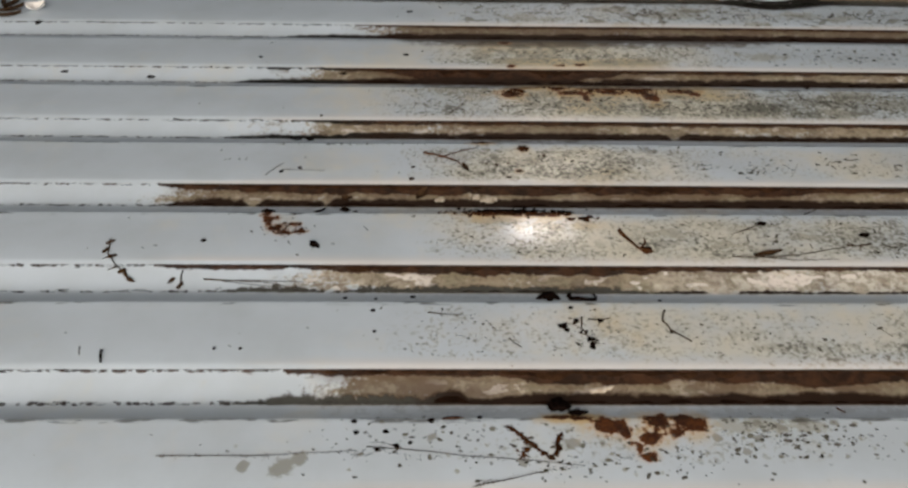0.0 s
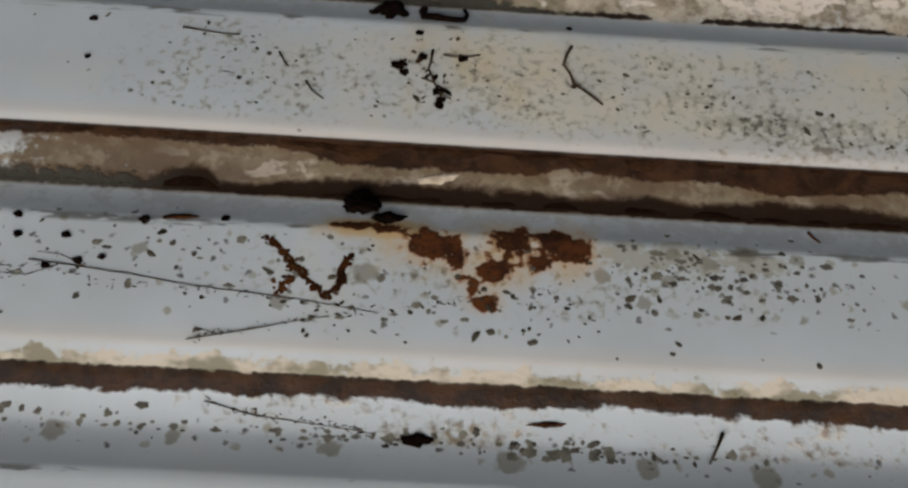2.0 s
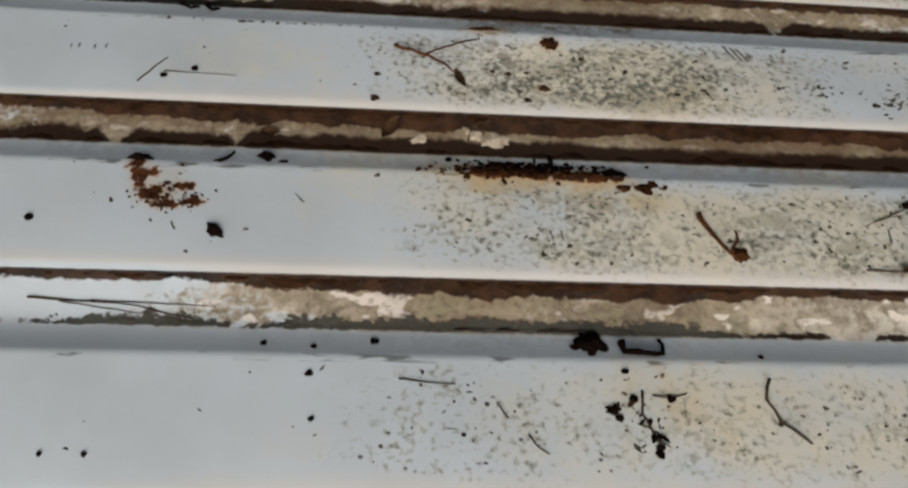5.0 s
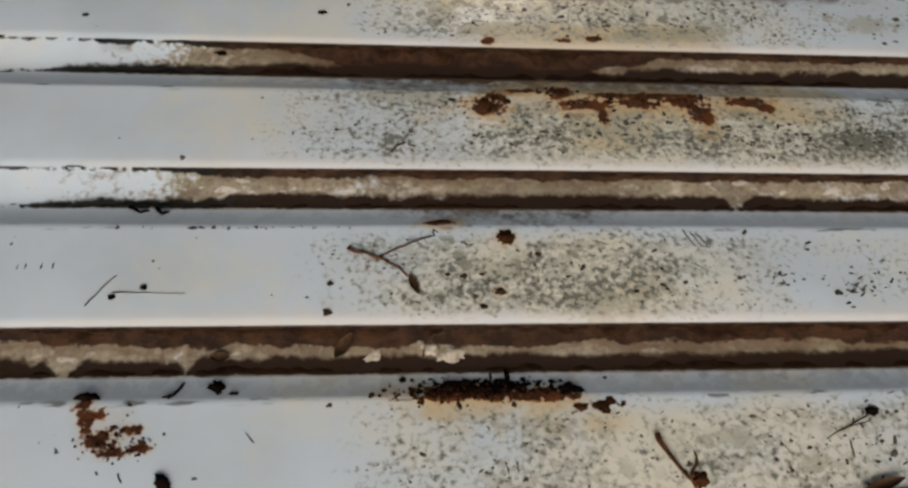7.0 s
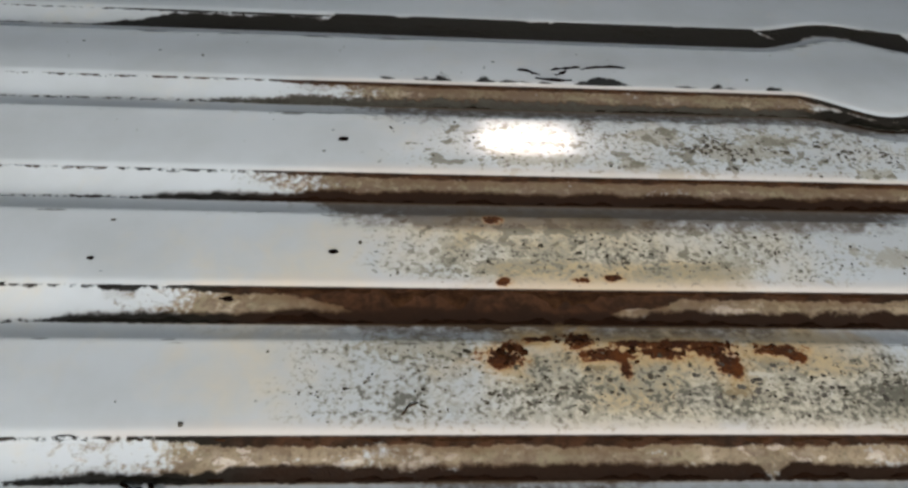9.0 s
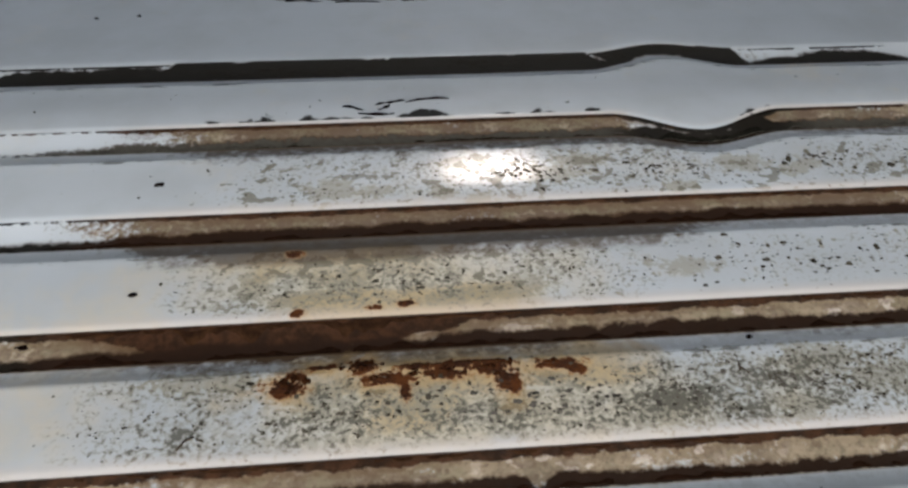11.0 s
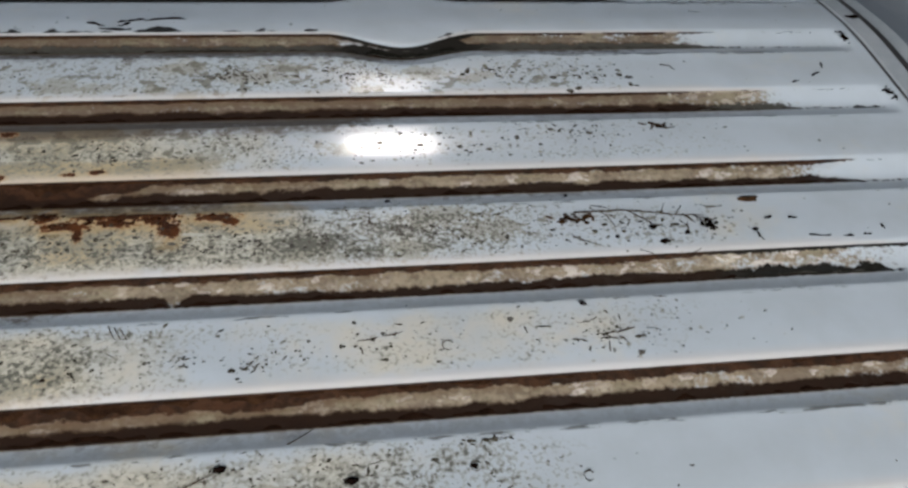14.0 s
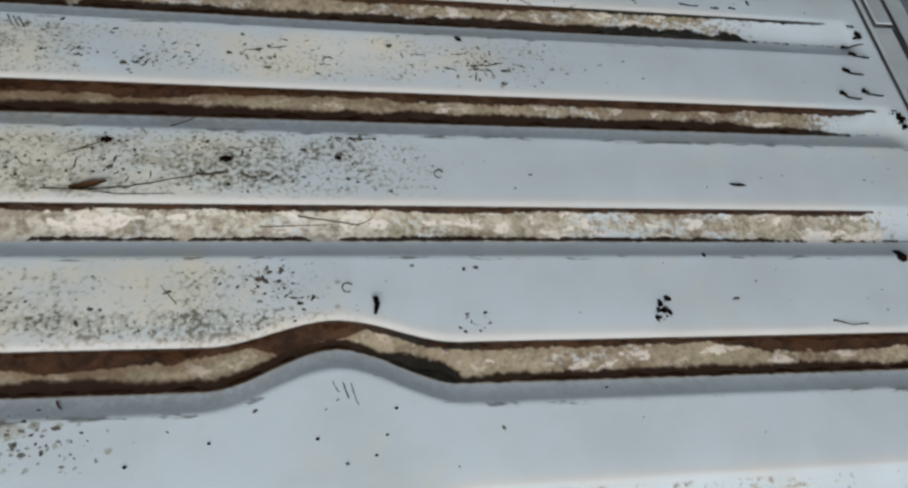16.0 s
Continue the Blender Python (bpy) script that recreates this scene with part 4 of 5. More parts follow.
def twig(points, r, material=M_TWIG, label="thin dry twig lying on the roof", side=()):
    """A crooked tapered twig through places of the roof; side: more twiglets, each a list of places."""
    verts, faces = [], []
    for pts, r0 in [(points, r)] + [(s, r * 0.7) for s in side]:
        path = []
        for (xa, ya), (xb, yb) in zip(pts, pts[1:]):
            steps = max(2, int(math.hypot(xb - xa, yb - ya) / 0.006))
            for i in range(steps):
                f = i / steps
                path.append((xa + (xb - xa) * f, ya + (yb - ya) * f))
        path.append(pts[-1])
        base, n = len(verts), len(path)
        for i, (x, y) in enumerate(path):
            j = 0.7 * r0 if 0 < i < n - 1 else 0.0
            x += random.uniform(-j, j)
            y += random.uniform(-j, j)
            rr = r0 * (1.0 - 0.55 * i / n) * random.uniform(0.8, 1.2)
            a, b = path[max(0, i - 1)], path[min(n - 1, i + 1)]
            d = Vector((b[0] - a[0], b[1] - a[1], 0)).normalized()
            nrm = Vector((-d.y, d.x, 0))
            z = surface(x, y) + rr * 0.85
            for s in range(6):
                ang = s * math.pi / 3
                verts.append(Vector((x, y, z)) + nrm * rr * math.cos(ang) + Vector((0, 0, rr * math.sin(ang))))
        for i in range(n - 1):
            for s in range(6):
                q = base + i * 6
                faces.append((q + s, q + (s + 1) % 6, q + 6 + (s + 1) % 6, q + 6 + s))
        faces += [tuple(base + s for s in range(6))[::-1], tuple(base + (n - 1) * 6 + s for s in range(6))]
    return place(new("twig", mesh_of("twig", verts, faces, material)), label, "twig", "twigs on the roof")


def clump(x, y, rx, ry, h, material=M_CLUMP, label="dark clump of soil on the roof", name="dirt_clump", turn=0.0, category="dirt"):
    """A ragged flat-bottomed lump."""
    seed = random.uniform(0, 100)
    verts, faces = [], []
    rings, seg = 4, 26
    ct, st = math.cos(radians(turn)), math.sin(radians(turn))
    for i in range(rings):
        f = 1.0 - i / rings
        for s in range(seg):
            a = 2 * math.pi * s / seg
            m = 1.0 + 0.45 * noise.noise(Vector((math.cos(a) * 1.3, math.sin(a) * 1.3, seed))) + 0.35 * noise.noise(Vector((math.cos(a) * 4, math.sin(a) * 4, seed + 9))) + 0.2 * noise.noise(Vector((math.cos(a) * 9, math.sin(a) * 9, seed + 4)))
            u, v = rx * f * m * math.cos(a), ry * f * m * math.sin(a)
            px, py = x + u * ct - v * st, y + u * st + v * ct
            top = h * (1 - f ** 2) * (0.8 + 0.5 * noise.noise(Vector((px * 160, py * 160, seed))))
            verts.append((px, py, surface(px, py) + top + (0.0004 if i else -0.0003)))
    verts.append((x, y, surface(x, y) + h * 1.05))
    for i in range(rings - 1):
        for s in range(seg):
            a, b = i * seg, (i + 1) * seg
            faces.append((a + s, a + (s + 1) % seg, b + (s + 1) % seg, b + s))
    last = (rings - 1) * seg
    faces += [(last + s, last + (s + 1) % seg, len(verts) - 1) for s in range(seg)]
    return place(new(name, mesh_of(name, verts, faces, material)), label, category, name.replace("_", " ") + "s on the roof")


def lump(x, y, rx, ry, h, label, material=M_CLUMP):
    """A steep-sided rounded clod."""
    seed = random.uniform(0, 100)
    verts, faces = [], []
    rings, seg = 9, 30
    for i in range(rings):
        tilt = 0.5 * math.pi * i / rings
        for q in range(seg):
            a = 2 * math.pi * q / seg
            d = Vector((math.cos(a) * math.cos(tilt), math.sin(a) * math.cos(tilt), math.sin(tilt)))
            m = 1.0 + 0.5 * noise.noise(d * 1.4 + Vector((seed, 0, 0))) + 0.3 * noise.noise(d * 3.4 + Vector((0, seed, 0))) + 0.14 * noise.noise(d * 8 + Vector((0, 0, seed)))
            px, py = x + rx * m * d.x, y + ry * m * d.y
            verts.append((px, py, surface(px, py) - 0.0006 + h * m * d.z))
    verts.append((x, y, surface(x, y) + h))
    for i in range(rings - 1):
        for q in range(seg):
            a, b = i * seg, (i + 1) * seg
            faces.append((a + q, a + (q + 1) % seg, b + (q + 1) % seg, b + q))
    last = (rings - 1) * seg
    faces += [(last + q, last + (q + 1) % seg, len(verts) - 1) for q in range(seg)]
    return place(new("dirt_clump", mesh_of("dirt_clump", verts, faces, material)), label, "dirt", "dirt clumps on the roof")


def leaf(x, y, length, width, turn, material=M_LEAF, label="curled dead leaf on the roof", lift=0.004, name="dead_leaf"):
    """A curled pointed leaf with a midrib fold."""
    verts, faces = [], []
    n, m = 10, 5
    c, s = math.cos(radians(turn)), math.sin(radians(turn))
    for side in (0, 1):
        for i in range(n + 1):
            f = i / n
            w = width * math.sin(math.pi * min(1, f * 0.96 + 0.04)) ** 0.8
            for j in range(m):
                v = (j / (m - 1) - 0.5) * w
                u = (f - 0.5) * length
                z = lift * (abs(j - 2) / 2) ** 2 * 0.6 + lift * (2 * f - 1) ** 2 * 0.5 + random.uniform(0, 0.0003) + side * 0.0004
                px, py = x + u * c - v * s, y + u * s + v * c
                verts.append((px, py, surface(px, py) + z + 0.0002))
    off = (n + 1) * m
    for i in range(n):
        for j in range(m - 1):
            a = i * m + j
            faces.append((a, a + 1, a + m + 1, a + m))
            faces.append((off + a, off + a + m, off + a + m + 1, off + a + 1))
    return place(new(name, mesh_of(name, verts, faces, material)), label, "leaf" if name == "dead_leaf" else "petal")


def ragged(x, y, rx, ry, count, size, material, label, name, category, tall=0.002, streak=1.0, lean=0.0):
    """A crumbled patch: many small ragged lumps, thickest in the middle."""
    verts, faces = [], []
    for _ in range(count):
        px, py = x + random.gauss(0, 0.45) * rx, y + random.gauss(0, 0.45) * ry
        r = min(2.2, random.lognormvariate(-0.25, 0.5)) * size
        st = 1.0 + (streak - 1.0) * random.random() ** 2 * 1.6
        a0 = radians(lean) + random.gauss(0, 0.7)
        c, s = math.cos(a0), math.sin(a0)
        base, seg = len(verts), 11
        for ring, h in ((1.0, 0.0), (0.6, 0.7)):
            for q in range(seg):
                a = 2 * math.pi * q / seg
                m = r * ring * random.uniform(0.65, 1.35)
                u, v = m * st * math.cos(a), m * math.sin(a) / max(1.0, math.sqrt(st))
                qx, qy = px + u * c - v * s, py + u * s + v * c
                verts.append((qx, qy, surface(qx, qy) + 0.0001 + h * min(tall, r)))
        verts.append((px, py, surface(px, py) + min(tall, r)))
        for q in range(seg):
            n2 = (q + 1) % seg
            faces += [(base + q, base + n2, base + seg + n2, base + seg + q), (base + seg + q, base + seg + n2, base + 2 * seg)]
    return tagged(new(name, mesh_of(name, verts, faces, material)), label, category, kind="stuff")


LITTER = "crumbled dark leaf litter scattered on the roof"
# beside the nearest channel
lump(0.4422, -0.0403, 0.0115, 0.0085, 0.008, "thick dark lump of soil and rust by a roof channel")
lump(0.4586, -0.0485, 0.0085, 0.0042, 0.004, "small dark lump of soil and rust by a roof channel")
clump(0.486, -0.020, 0.012, 0.0032, 0.0012, M_FLAKE, "pale flake of dried paint in a roof channel", "paint_flake", 10, "flake")
twig([(0.269, -0.088), (0.32, -0.093), (0.359, -0.098), (0.41, -0.102), (0.458, -0.108)], 0.00038, side=[[(0.30, -0.091), (0.285, -0.084), (0.272, -0.083)], [(0.285, -0.090), (0.27, -0.097), (0.255, -0.096)]])
twig([(0.360, -0.128), (0.394, -0.120), (0.432, -0.111)], 0.00036, side=[[(0.375, -0.124), (0.363, -0.121)]])
def crumbs(points, count, size, material, label, name, category, width=0.0015, seed=0):
    """A crumbling streak of small lumps along a crooked line."""
    rng = random.Random(seed)
    verts, faces = [], []
    for _ in range(count):
        f = rng.random() * (len(points) - 1)
        i = min(len(points) - 2, int(f))
        f -= i
        px = points[i][0] + (points[i + 1][0] - points[i][0]) * f + rng.gauss(0, width)
        py = points[i][1] + (points[i + 1][1] - points[i][1]) * f + rng.gauss(0, width)
        r, base, seg, ph = size * rng.uniform(0.5, 1.4), len(verts), 9, rng.uniform(0, 60)
        for q in range(seg):
            a = 2 * math.pi * q / seg
            m = r * (1.0 + 0.6 * noise.noise(Vector((1.6 * math.cos(a), 1.6 * math.sin(a), ph))))
            verts.append((px + m * math.cos(a), py + m * math.sin(a), surface(px, py)))
        verts.append((px, py, surface(px, py) + 0.0002 + 0.35 * r))
        faces += [(base + q, base + (q + 1) % seg, base + seg) for q in range(seg)]
    return tagged(new(name, mesh_of(name, verts, faces, material)), label, category, kind="stuff")


RUSTLINE = "crumbling brown streak of rust on the roof"
crumbs([(0.392, -0.066), (0.402, -0.073), (0.411, -0.083), (0.417, -0.089), (0.430, -0.101)], 150, 0.0013, M_RUSTSCAB, RUSTLINE, "rust_scab", "rust", 0.0009, 1)
crumbs([(0.409, -0.079), (0.408, -0.090), (0.403, -0.098)], 40, 0.0014, M_TWIG_RUSTY, RUSTLINE, "rust_scab", "rust", 0.0022, 2)
crumbs([(0.441, -0.074), (0.436, -0.083), (0.437, -0.089), (0.432, -0.098)], 90, 0.0013, M_RUSTSCAB, RUSTLINE, "rust_scab", "rust", 0.0009, 3)
clump(0.345, -0.057, 0.010, 0.0025, 0.0012, M_RUSTSCAB, "thin scab of rust on the roof", "rust_scab", 5, "rust")
def spots(x, y, rx, ry, count, size, material, label, seed, flat=0.0001):
    """Round-edged spatter of many sizes, thrown over an oval."""
    rng = random.Random(seed)
    verts, faces = [], []
    for _ in range(count):
        px, py = x + rng.gauss(0, 0.5) * rx, y + rng.gauss(0, 0.5) * ry
        r = size * min(1.8, rng.lognormvariate(-0.2, 0.5))
        base, seg, ph = len(verts), 18, rng.uniform(0, 50)
        wide = rng.uniform(0.85, 1.5)
        for ring, h in ((1.0, 0.0), (0.72, 1.0)):
            for q in range(seg):
                a = 2 * math.pi * q / seg
                m = r * ring * (1.0 + 0.55 * noise.noise(Vector((1.5 * math.cos(a), 1.5 * math.sin(a), ph))) + 0.45 * noise.noise(Vector((3.2 * math.cos(a), 3.2 * math.sin(a), ph + 20))))
                qx, qy = px + m * wide * math.cos(a), py + m * math.sin(a) / wide
                verts.append((qx, qy, surface(qx, qy) + 0.0001 + h * min(flat, 0.3 * r)))
        verts.append((px, py, surface(px, py) + 0.0001 + min(flat, 0.3 * r)))
        for q in range(seg):
            n2 = (q + 1) % seg
            faces += [(base + q, base + n2, base + seg + n2, base + seg + q), (base + seg + q, base + seg + n2, base + 2 * seg)]
    return tagged(new("mud_spatter", mesh_of("mud_spatter", verts, faces, material)), label, "mud", kind="stuff")


GREYSPOTS, DARKSPOTS = "pale grey stains of dried mud on the roof", "dark spatter of dried mud on the roof"
spots(0.370, -0.082, 0.090, 0.024, 13, 0.00161, M_GREYSPOT, GREYSPOTS, 1)
spots(0.320, -0.072, 0.080, 0.022, 18, 0.00102, M_SPATTER, DARKSPOTS, 2)
spots(0.480, -0.104, 0.045, 0.014, 16, 0.00170, M_GREYSPOT, GREYSPOTS, 3)
spots(0.540, -0.096, 0.040, 0.018, 18, 0.00102, M_SPATTER, DARKSPOTS, 4)
spots(0.640, -0.075, 0.070, 0.020, 33, 0.00161, M_GREYSPOT, GREYSPOTS, 5)
spots(0.635, -0.076, 0.060, 0.018, 49, 0.00110, M_SPATTER, DARKSPOTS, 6)
spots(0.690, -0.078, 0.040, 0.020, 22, 0.00144, M_SPATTER, DARKSPOTS, 15)
spots(0.250, -0.088, 0.060, 0.012, 8, 0.00102, M_SPATTER, DARKSPOTS, 7)
spots(0.310, -0.171, 0.060, 0.006, 19, 0.00161, M_GREYSPOT, "grey stains of mud in a roof channel", 8)
spots(0.450, -0.171, 0.080, 0.005, 22, 0.00170, M_GREYSPOT, "grey stains of mud in a roof channel", 9)
spots(0.570, -0.174, 0.070, 0.006, 33, 0.00178, M_GREYSPOT, "grey stains of mud in a roof channel", 10)
spots(0.460, -0.173, 0.130, 0.006, 38, 0.00119, M_SPATTER, "dark spatter of mud in a roof channel", 11)
spots(0.580, -0.175, 0.060, 0.005, 27, 0.00136, M_SPATTER, "dark spatter of mud in a roof channel", 12)
spots(0.250, -0.168, 0.150, 0.008, 16, 0.00153, M_SPATTER, "dark spatter of mud in a roof channel", 13)



def beads(points, count, r, seed):
    """Seed husks strung along a stalk."""
    rng = random.Random(seed)
    rows = []
    for _ in range(count):
        f = rng.random() * (len(points) - 1)
        i = min(len(points) - 2, int(f))
        f -= i
        px = points[i][0] + (points[i + 1][0] - points[i][0]) * f
        py = points[i][1] + (points[i + 1][1] - points[i][1]) * f + rng.gauss(0, 0.0012)
        a = rng.gauss(-0.1, 0.5)
        ln = r * rng.uniform(1.0, 3.0)
        rows.append((px, py, px + ln * math.cos(a), py + ln * math.sin(a)))
    return rows


NEAR_STALKS = [[(0.257, -0.097), (0.273, -0.090), (0.302, -0.097), (0.358, -0.099), (0.405, -0.103), (0.457, -0.108)], [(0.360, -0.127), (0.398, -0.118), (0.442, -0.109), (0.485, -0.100), (0.513, -0.097)],
               [(0.09, -0.097), (0.128, -0.097), (0.18, -0.097), (0.222, -0.094), (0.26, -0.092)], [(0.373, -0.158), (0.401, -0.164), (0.436, -0.167), (0.460, -0.170)]]
for pts in NEAR_STALKS[2:]:
    twig(pts, 0.00036)
twig([(0.640, -0.161), (0.632, -0.177)], 0.0009)
twig([(0.702, -0.041), (0.707, -0.049)], 0.0010, M_TWIG_RUSTY, "rust-stained twig lying on the roof")
clump(0.549, -0.161, 0.010, 0.0016, 0.0008, M_RUSTSCAB, "thin scab of rust on the roof", "rust_scab", 3, "rust")
clump(0.483, -0.172, 0.008, 0.0035, 0.002)
for cx, cy, tn in ((-0.034, 0.187, 40), (-0.035, 0.173, 70), (-0.026, 0.163, 20), (-0.005, 0.138, -50), (0.002, 0.131, -30), (-0.009, 0.142, 20), (0.046, 0.130, 50), (0.056, 0.122, 60)):
    clump(cx, cy, 0.0058, 0.0026, 0.0022, M_LEAF, "small dark scrap of dry leaf on the roof", "leaf_scrap", tn, "leaf")
for cx, cy, cr in ((0.068, 0.190, 0.0035), (0.135, 0.326, 0.003), (0.158, 0.334, 0.003), (0.256, -0.061, 0.0030), (0.259, -0.073, 0.0028), (0.285, -0.072, 0.003), (0.307, -0.084, 0.0026), (0.278, -0.091, 0.0026), (0.295, -0.087, 0.003), (0.369, -0.056, 0.003), (0.325, -0.060, 0.003)):
    clump(cx, cy, cr, cr * 0.8, 0.0014)
# second panel
twig([(0.4705, 0.108), (0.472, 0.099), (0.485, 0.098), (0.498, 0.0985), (0.497, 0.110)], 0.0027, M_CLUMP, "dark hooked twig by a roof channel")
clump(0.450, 0.1055, 0.0105, 0.0105, 0.007, label="dark clump of soil by a roof channel")
clump(0.4385, 0.1025, 0.004, 0.003, 0.003)
twig([(0.566, 0.080), (0.561, 0.066), (0.567, 0.050), (0.584, 0.036)], 0.0013)
twig([(0.321, 0.076), (0.340, 0.0735), (0.357, 0.073)], 0.0006)
twig([(0.383, 0.061), (0.387, 0.055), (0.390, 0.051)], 0.0006)
twig([(0.402, 0.040), (0.407, 0.033), (0.414, 0.028)], 0.0007)
twig([(0.478, 0.070), (0.476, 0.055), (0.481, 0.043), (0.485, 0.034)], 0.0009, side=[[(0.480, 0.045), (0.472, 0.048)], [(0.483, 0.038), (0.491, 0.033)]])
twig([(0.485, 0.067), (0.497, 0.066), (0.508, 0.069)], 0.0007)
for cx, cy, cr in ((0.458, 0.057, 0.005), (0.461, 0.052, 0.0035), (0.472, 0.065, 0.0035), (0.497, 0.0655, 0.0038), (0.469, 0.084, 0.003), (0.4825, 0.039, 0.004), (0.485, 0.033, 0.003),
                   (0.234, 0.101, 0.0026), (0.266, 0.099, 0.0024), (0.305, 0.1045, 0.0036), (0.265, 0.079, 0.003), (0.268, 0.049, 0.0022), (0.565, 0.097, 0.0022)):
    clump(cx, cy, cr, cr * 0.8, 0.0016)
twig([(0.0065, 0.0235), (0.0105, 0.008)], 0.0016, M_CLUMP, "short dark twig stub on the roof")
twig([(-0.016, 0.028), (-0.013, 0.018)], 0.0006)
twig([(0.965, 0.046), (0.9645, 0.030)], 0.0030, M_CLUMP, "short dark twig stub on the roof")
twig([(1.429, 0.0155), (1.448, 0.0105), (1.468, 0.0115)], 0.0007)
for cx, cy, cr in ((1.245, 0.037, 0.004), (1.239, 0.022, 0.0035), (1.253, 0.043, 0.0032), (1.249, 0.031, 0.003), (1.242, 0.030, 0.003), (1.308, 0.093, 0.003), (1.052, 0.077, 0.002), (0.114, 0.026, 0.002), (0.139, 0.026, 0.002)):
    clump(cx, cy, cr * 0.8, cr, 0.0016)
clump(1.541, 0.092, 0.007, 0.010, 0.005, turn=30, label="black clump of dirt at a roof channel")
ragged(0.474, 0.062, 0.026, 0.034, 26, 0.0012, M_LEAF, LITTER, "leaf_litter", "leaf", 0.0015, 1.8, 60)
ragged(0.482, 0.040, 0.012, 0.018, 12, 0.0013, M_CLUMP, LITTER, "leaf_litter", "leaf", 0.0012, 1.8, 70)
# on the channel beside it
twig([(0.08, 0.131), (0.145, 0.1275), (0.186, 0.119)], 0.0007, label="fine grass stalk in a roof channel", side=[[(0.10, 0.129), (0.15, 0.122), (0.19, 0.117)], [(0.12, 0.130), (0.2, 0.1275)]])
twig([(0.895, 0.139), (0.953, 0.130), (0.968, 0.138)], 0.0007, label="fine grass stalk in a roof channel", side=[[(0.86, 0.128), (0.93, 0.131)]])
twig([(0.056, 0.118), (0.056, 0.143)], 0.0011)
twig([(-0.035, 0.190), (-0.03, 0.165), (-0.018, 0.150), (-0.005, 0.139)], 0.0010, side=[[(-0.028, 0.163), (-0.034, 0.158)], [(-0.015, 0.147), (-0.025, 0.143)]])
ragged(1.246, 0.033, 0.010, 0.016, 14, 0.0015, M_CLUMP, LITTER, "leaf_litter", "leaf", 0.0016, 1.5, 60)
ragged(0.870, 0.068, 0.034, 0.022, 36, 0.0013, M_FLECK, "grey-green patch of mildew specks on the roof", "mildew_patch", "mildew", 0.0008, 1.5)
ragged(0.900, 0.048, 0.022, 0.004, 12, 0.0012, M_FLECK, LITTER, "leaf_litter", "leaf", 0.0008, 2.4, 5)
ragged(1.060, 0.020, 0.034, 0.012, 14, 0.0012, M_FLECK, "grey-green patch of mildew specks on the roof", "mildew_patch", "mildew", 0.0008, 1.5)
# third panel
ragged(0.955, 0.233, 0.042, 0.004, 36, 0.0012, M_FLECK, LITTER, "leaf_litter", "leaf", 0.001, 2.2, 2)
ragged(0.720, 0.195, 0.060, 0.030, 36, 0.0012, M_FLECK, LITTER, "leaf_litter", "leaf", 0.0008, 3.0, 8)
ragged(0.860, 0.180, 0.050, 0.012, 26, 0.0013, M_FLECK, LITTER, "leaf_litter", "leaf", 0.0008, 2.0, 5)
clump(0.132, 0.246, 0.0085, 0.0045, 0.0045, label="black block of dirt above a rust stain")
twig([(0.188, 0.2435), (0.193, 0.2475), (0.197, 0.2575)], 0.0016, M_CLUMP, "dark bent twig by a roof channel", side=[[(0.192, 0.246), (0.184, 0.2445)]])
clump(0.221, 0.2535, 0.0075, 0.006, 0.005, label="black clump of dirt by a roof channel", turn=-30)
clump(0.234, 0.2475, 0.004, 0.0018, 0.0016)
clump(0.193, 0.184, 0.0075, 0.0046, 0.004, label="dark curled scrap of leaf on the roof", turn=-40)
ragged(0.418, 0.2515, 0.062, 0.0075, 240, 0.0014, M_CLUMP, "ragged black scab of rust beside a roof channel", "rust_scab", "rust", 0.004, 1.5)
ragged(0.405, 0.2445, 0.072, 0.0085, 240, 0.0013, M_RUSTSCAB, "flaking brown rust beside a roof channel", "rust_scab", "rust", 0.002, 1.6)
ragged(0.476, 0.2480, 0.016, 0.0030, 16, 0.0026, M_CLUMP, "small black scab of rust beside a roof channel", "rust_scab", "rust", 0.003, 1.6)
ragged(0.505, 0.2330, 0.018, 0.006, 16, 0.0024, M_RUSTSCAB, "brown crumbs of rust on the roof", "rust_scab", "rust", 0.001, 1.4, -20)
ragged(0.153, 0.215, 0.026, 0.016, 110, 0.0008, M_RUSTSCAB, "flaking brown rust patch on the roof", "rust_scab", "rust", 0.0012, 1.3, -25)
ragged(0.172, 0.210, 0.017, 0.012, 40, 0.0008, M_RUSTSCAB, "flaking brown rust patch on the roof", "rust_scab", "rust", 0.0012, 1.2)
twig([(0.541, 0.210), (0.544, 0.198), (0.554, 0.184), (0.566, 0.169)], 0.0021, M_TWIG_RUSTY, "rust-stained twig lying on the roof", side=[[(0.560, 0.176), (0.566, 0.187), (0.567, 0.196)], [(0.562, 0.174), (0.571, 0.178)]])
clump(0.567, 0.176, 0.0062, 0.0065, 0.003, M_RUSTSCAB, "small brown scrap of dead leaf", "leaf_scrap", 50, "leaf")
leaf(0.702, 0.169, 0.034, 0.008, 14, label="brown dead leaf lying flat on the roof")
twig([(0.66, 0.166), (0.70, 0.165), (0.738, 0.169), (0.775, 0.178), (0.826, 0.189)], 0.0007, side=[[(0.70, 0.165), (0.73, 0.160), (0.78, 0.162)]])
clump(0.712, 0.225, 0.006, 0.0045, 0.003)
clump(0.825, 0.204, 0.0055, 0.004, 0.003)
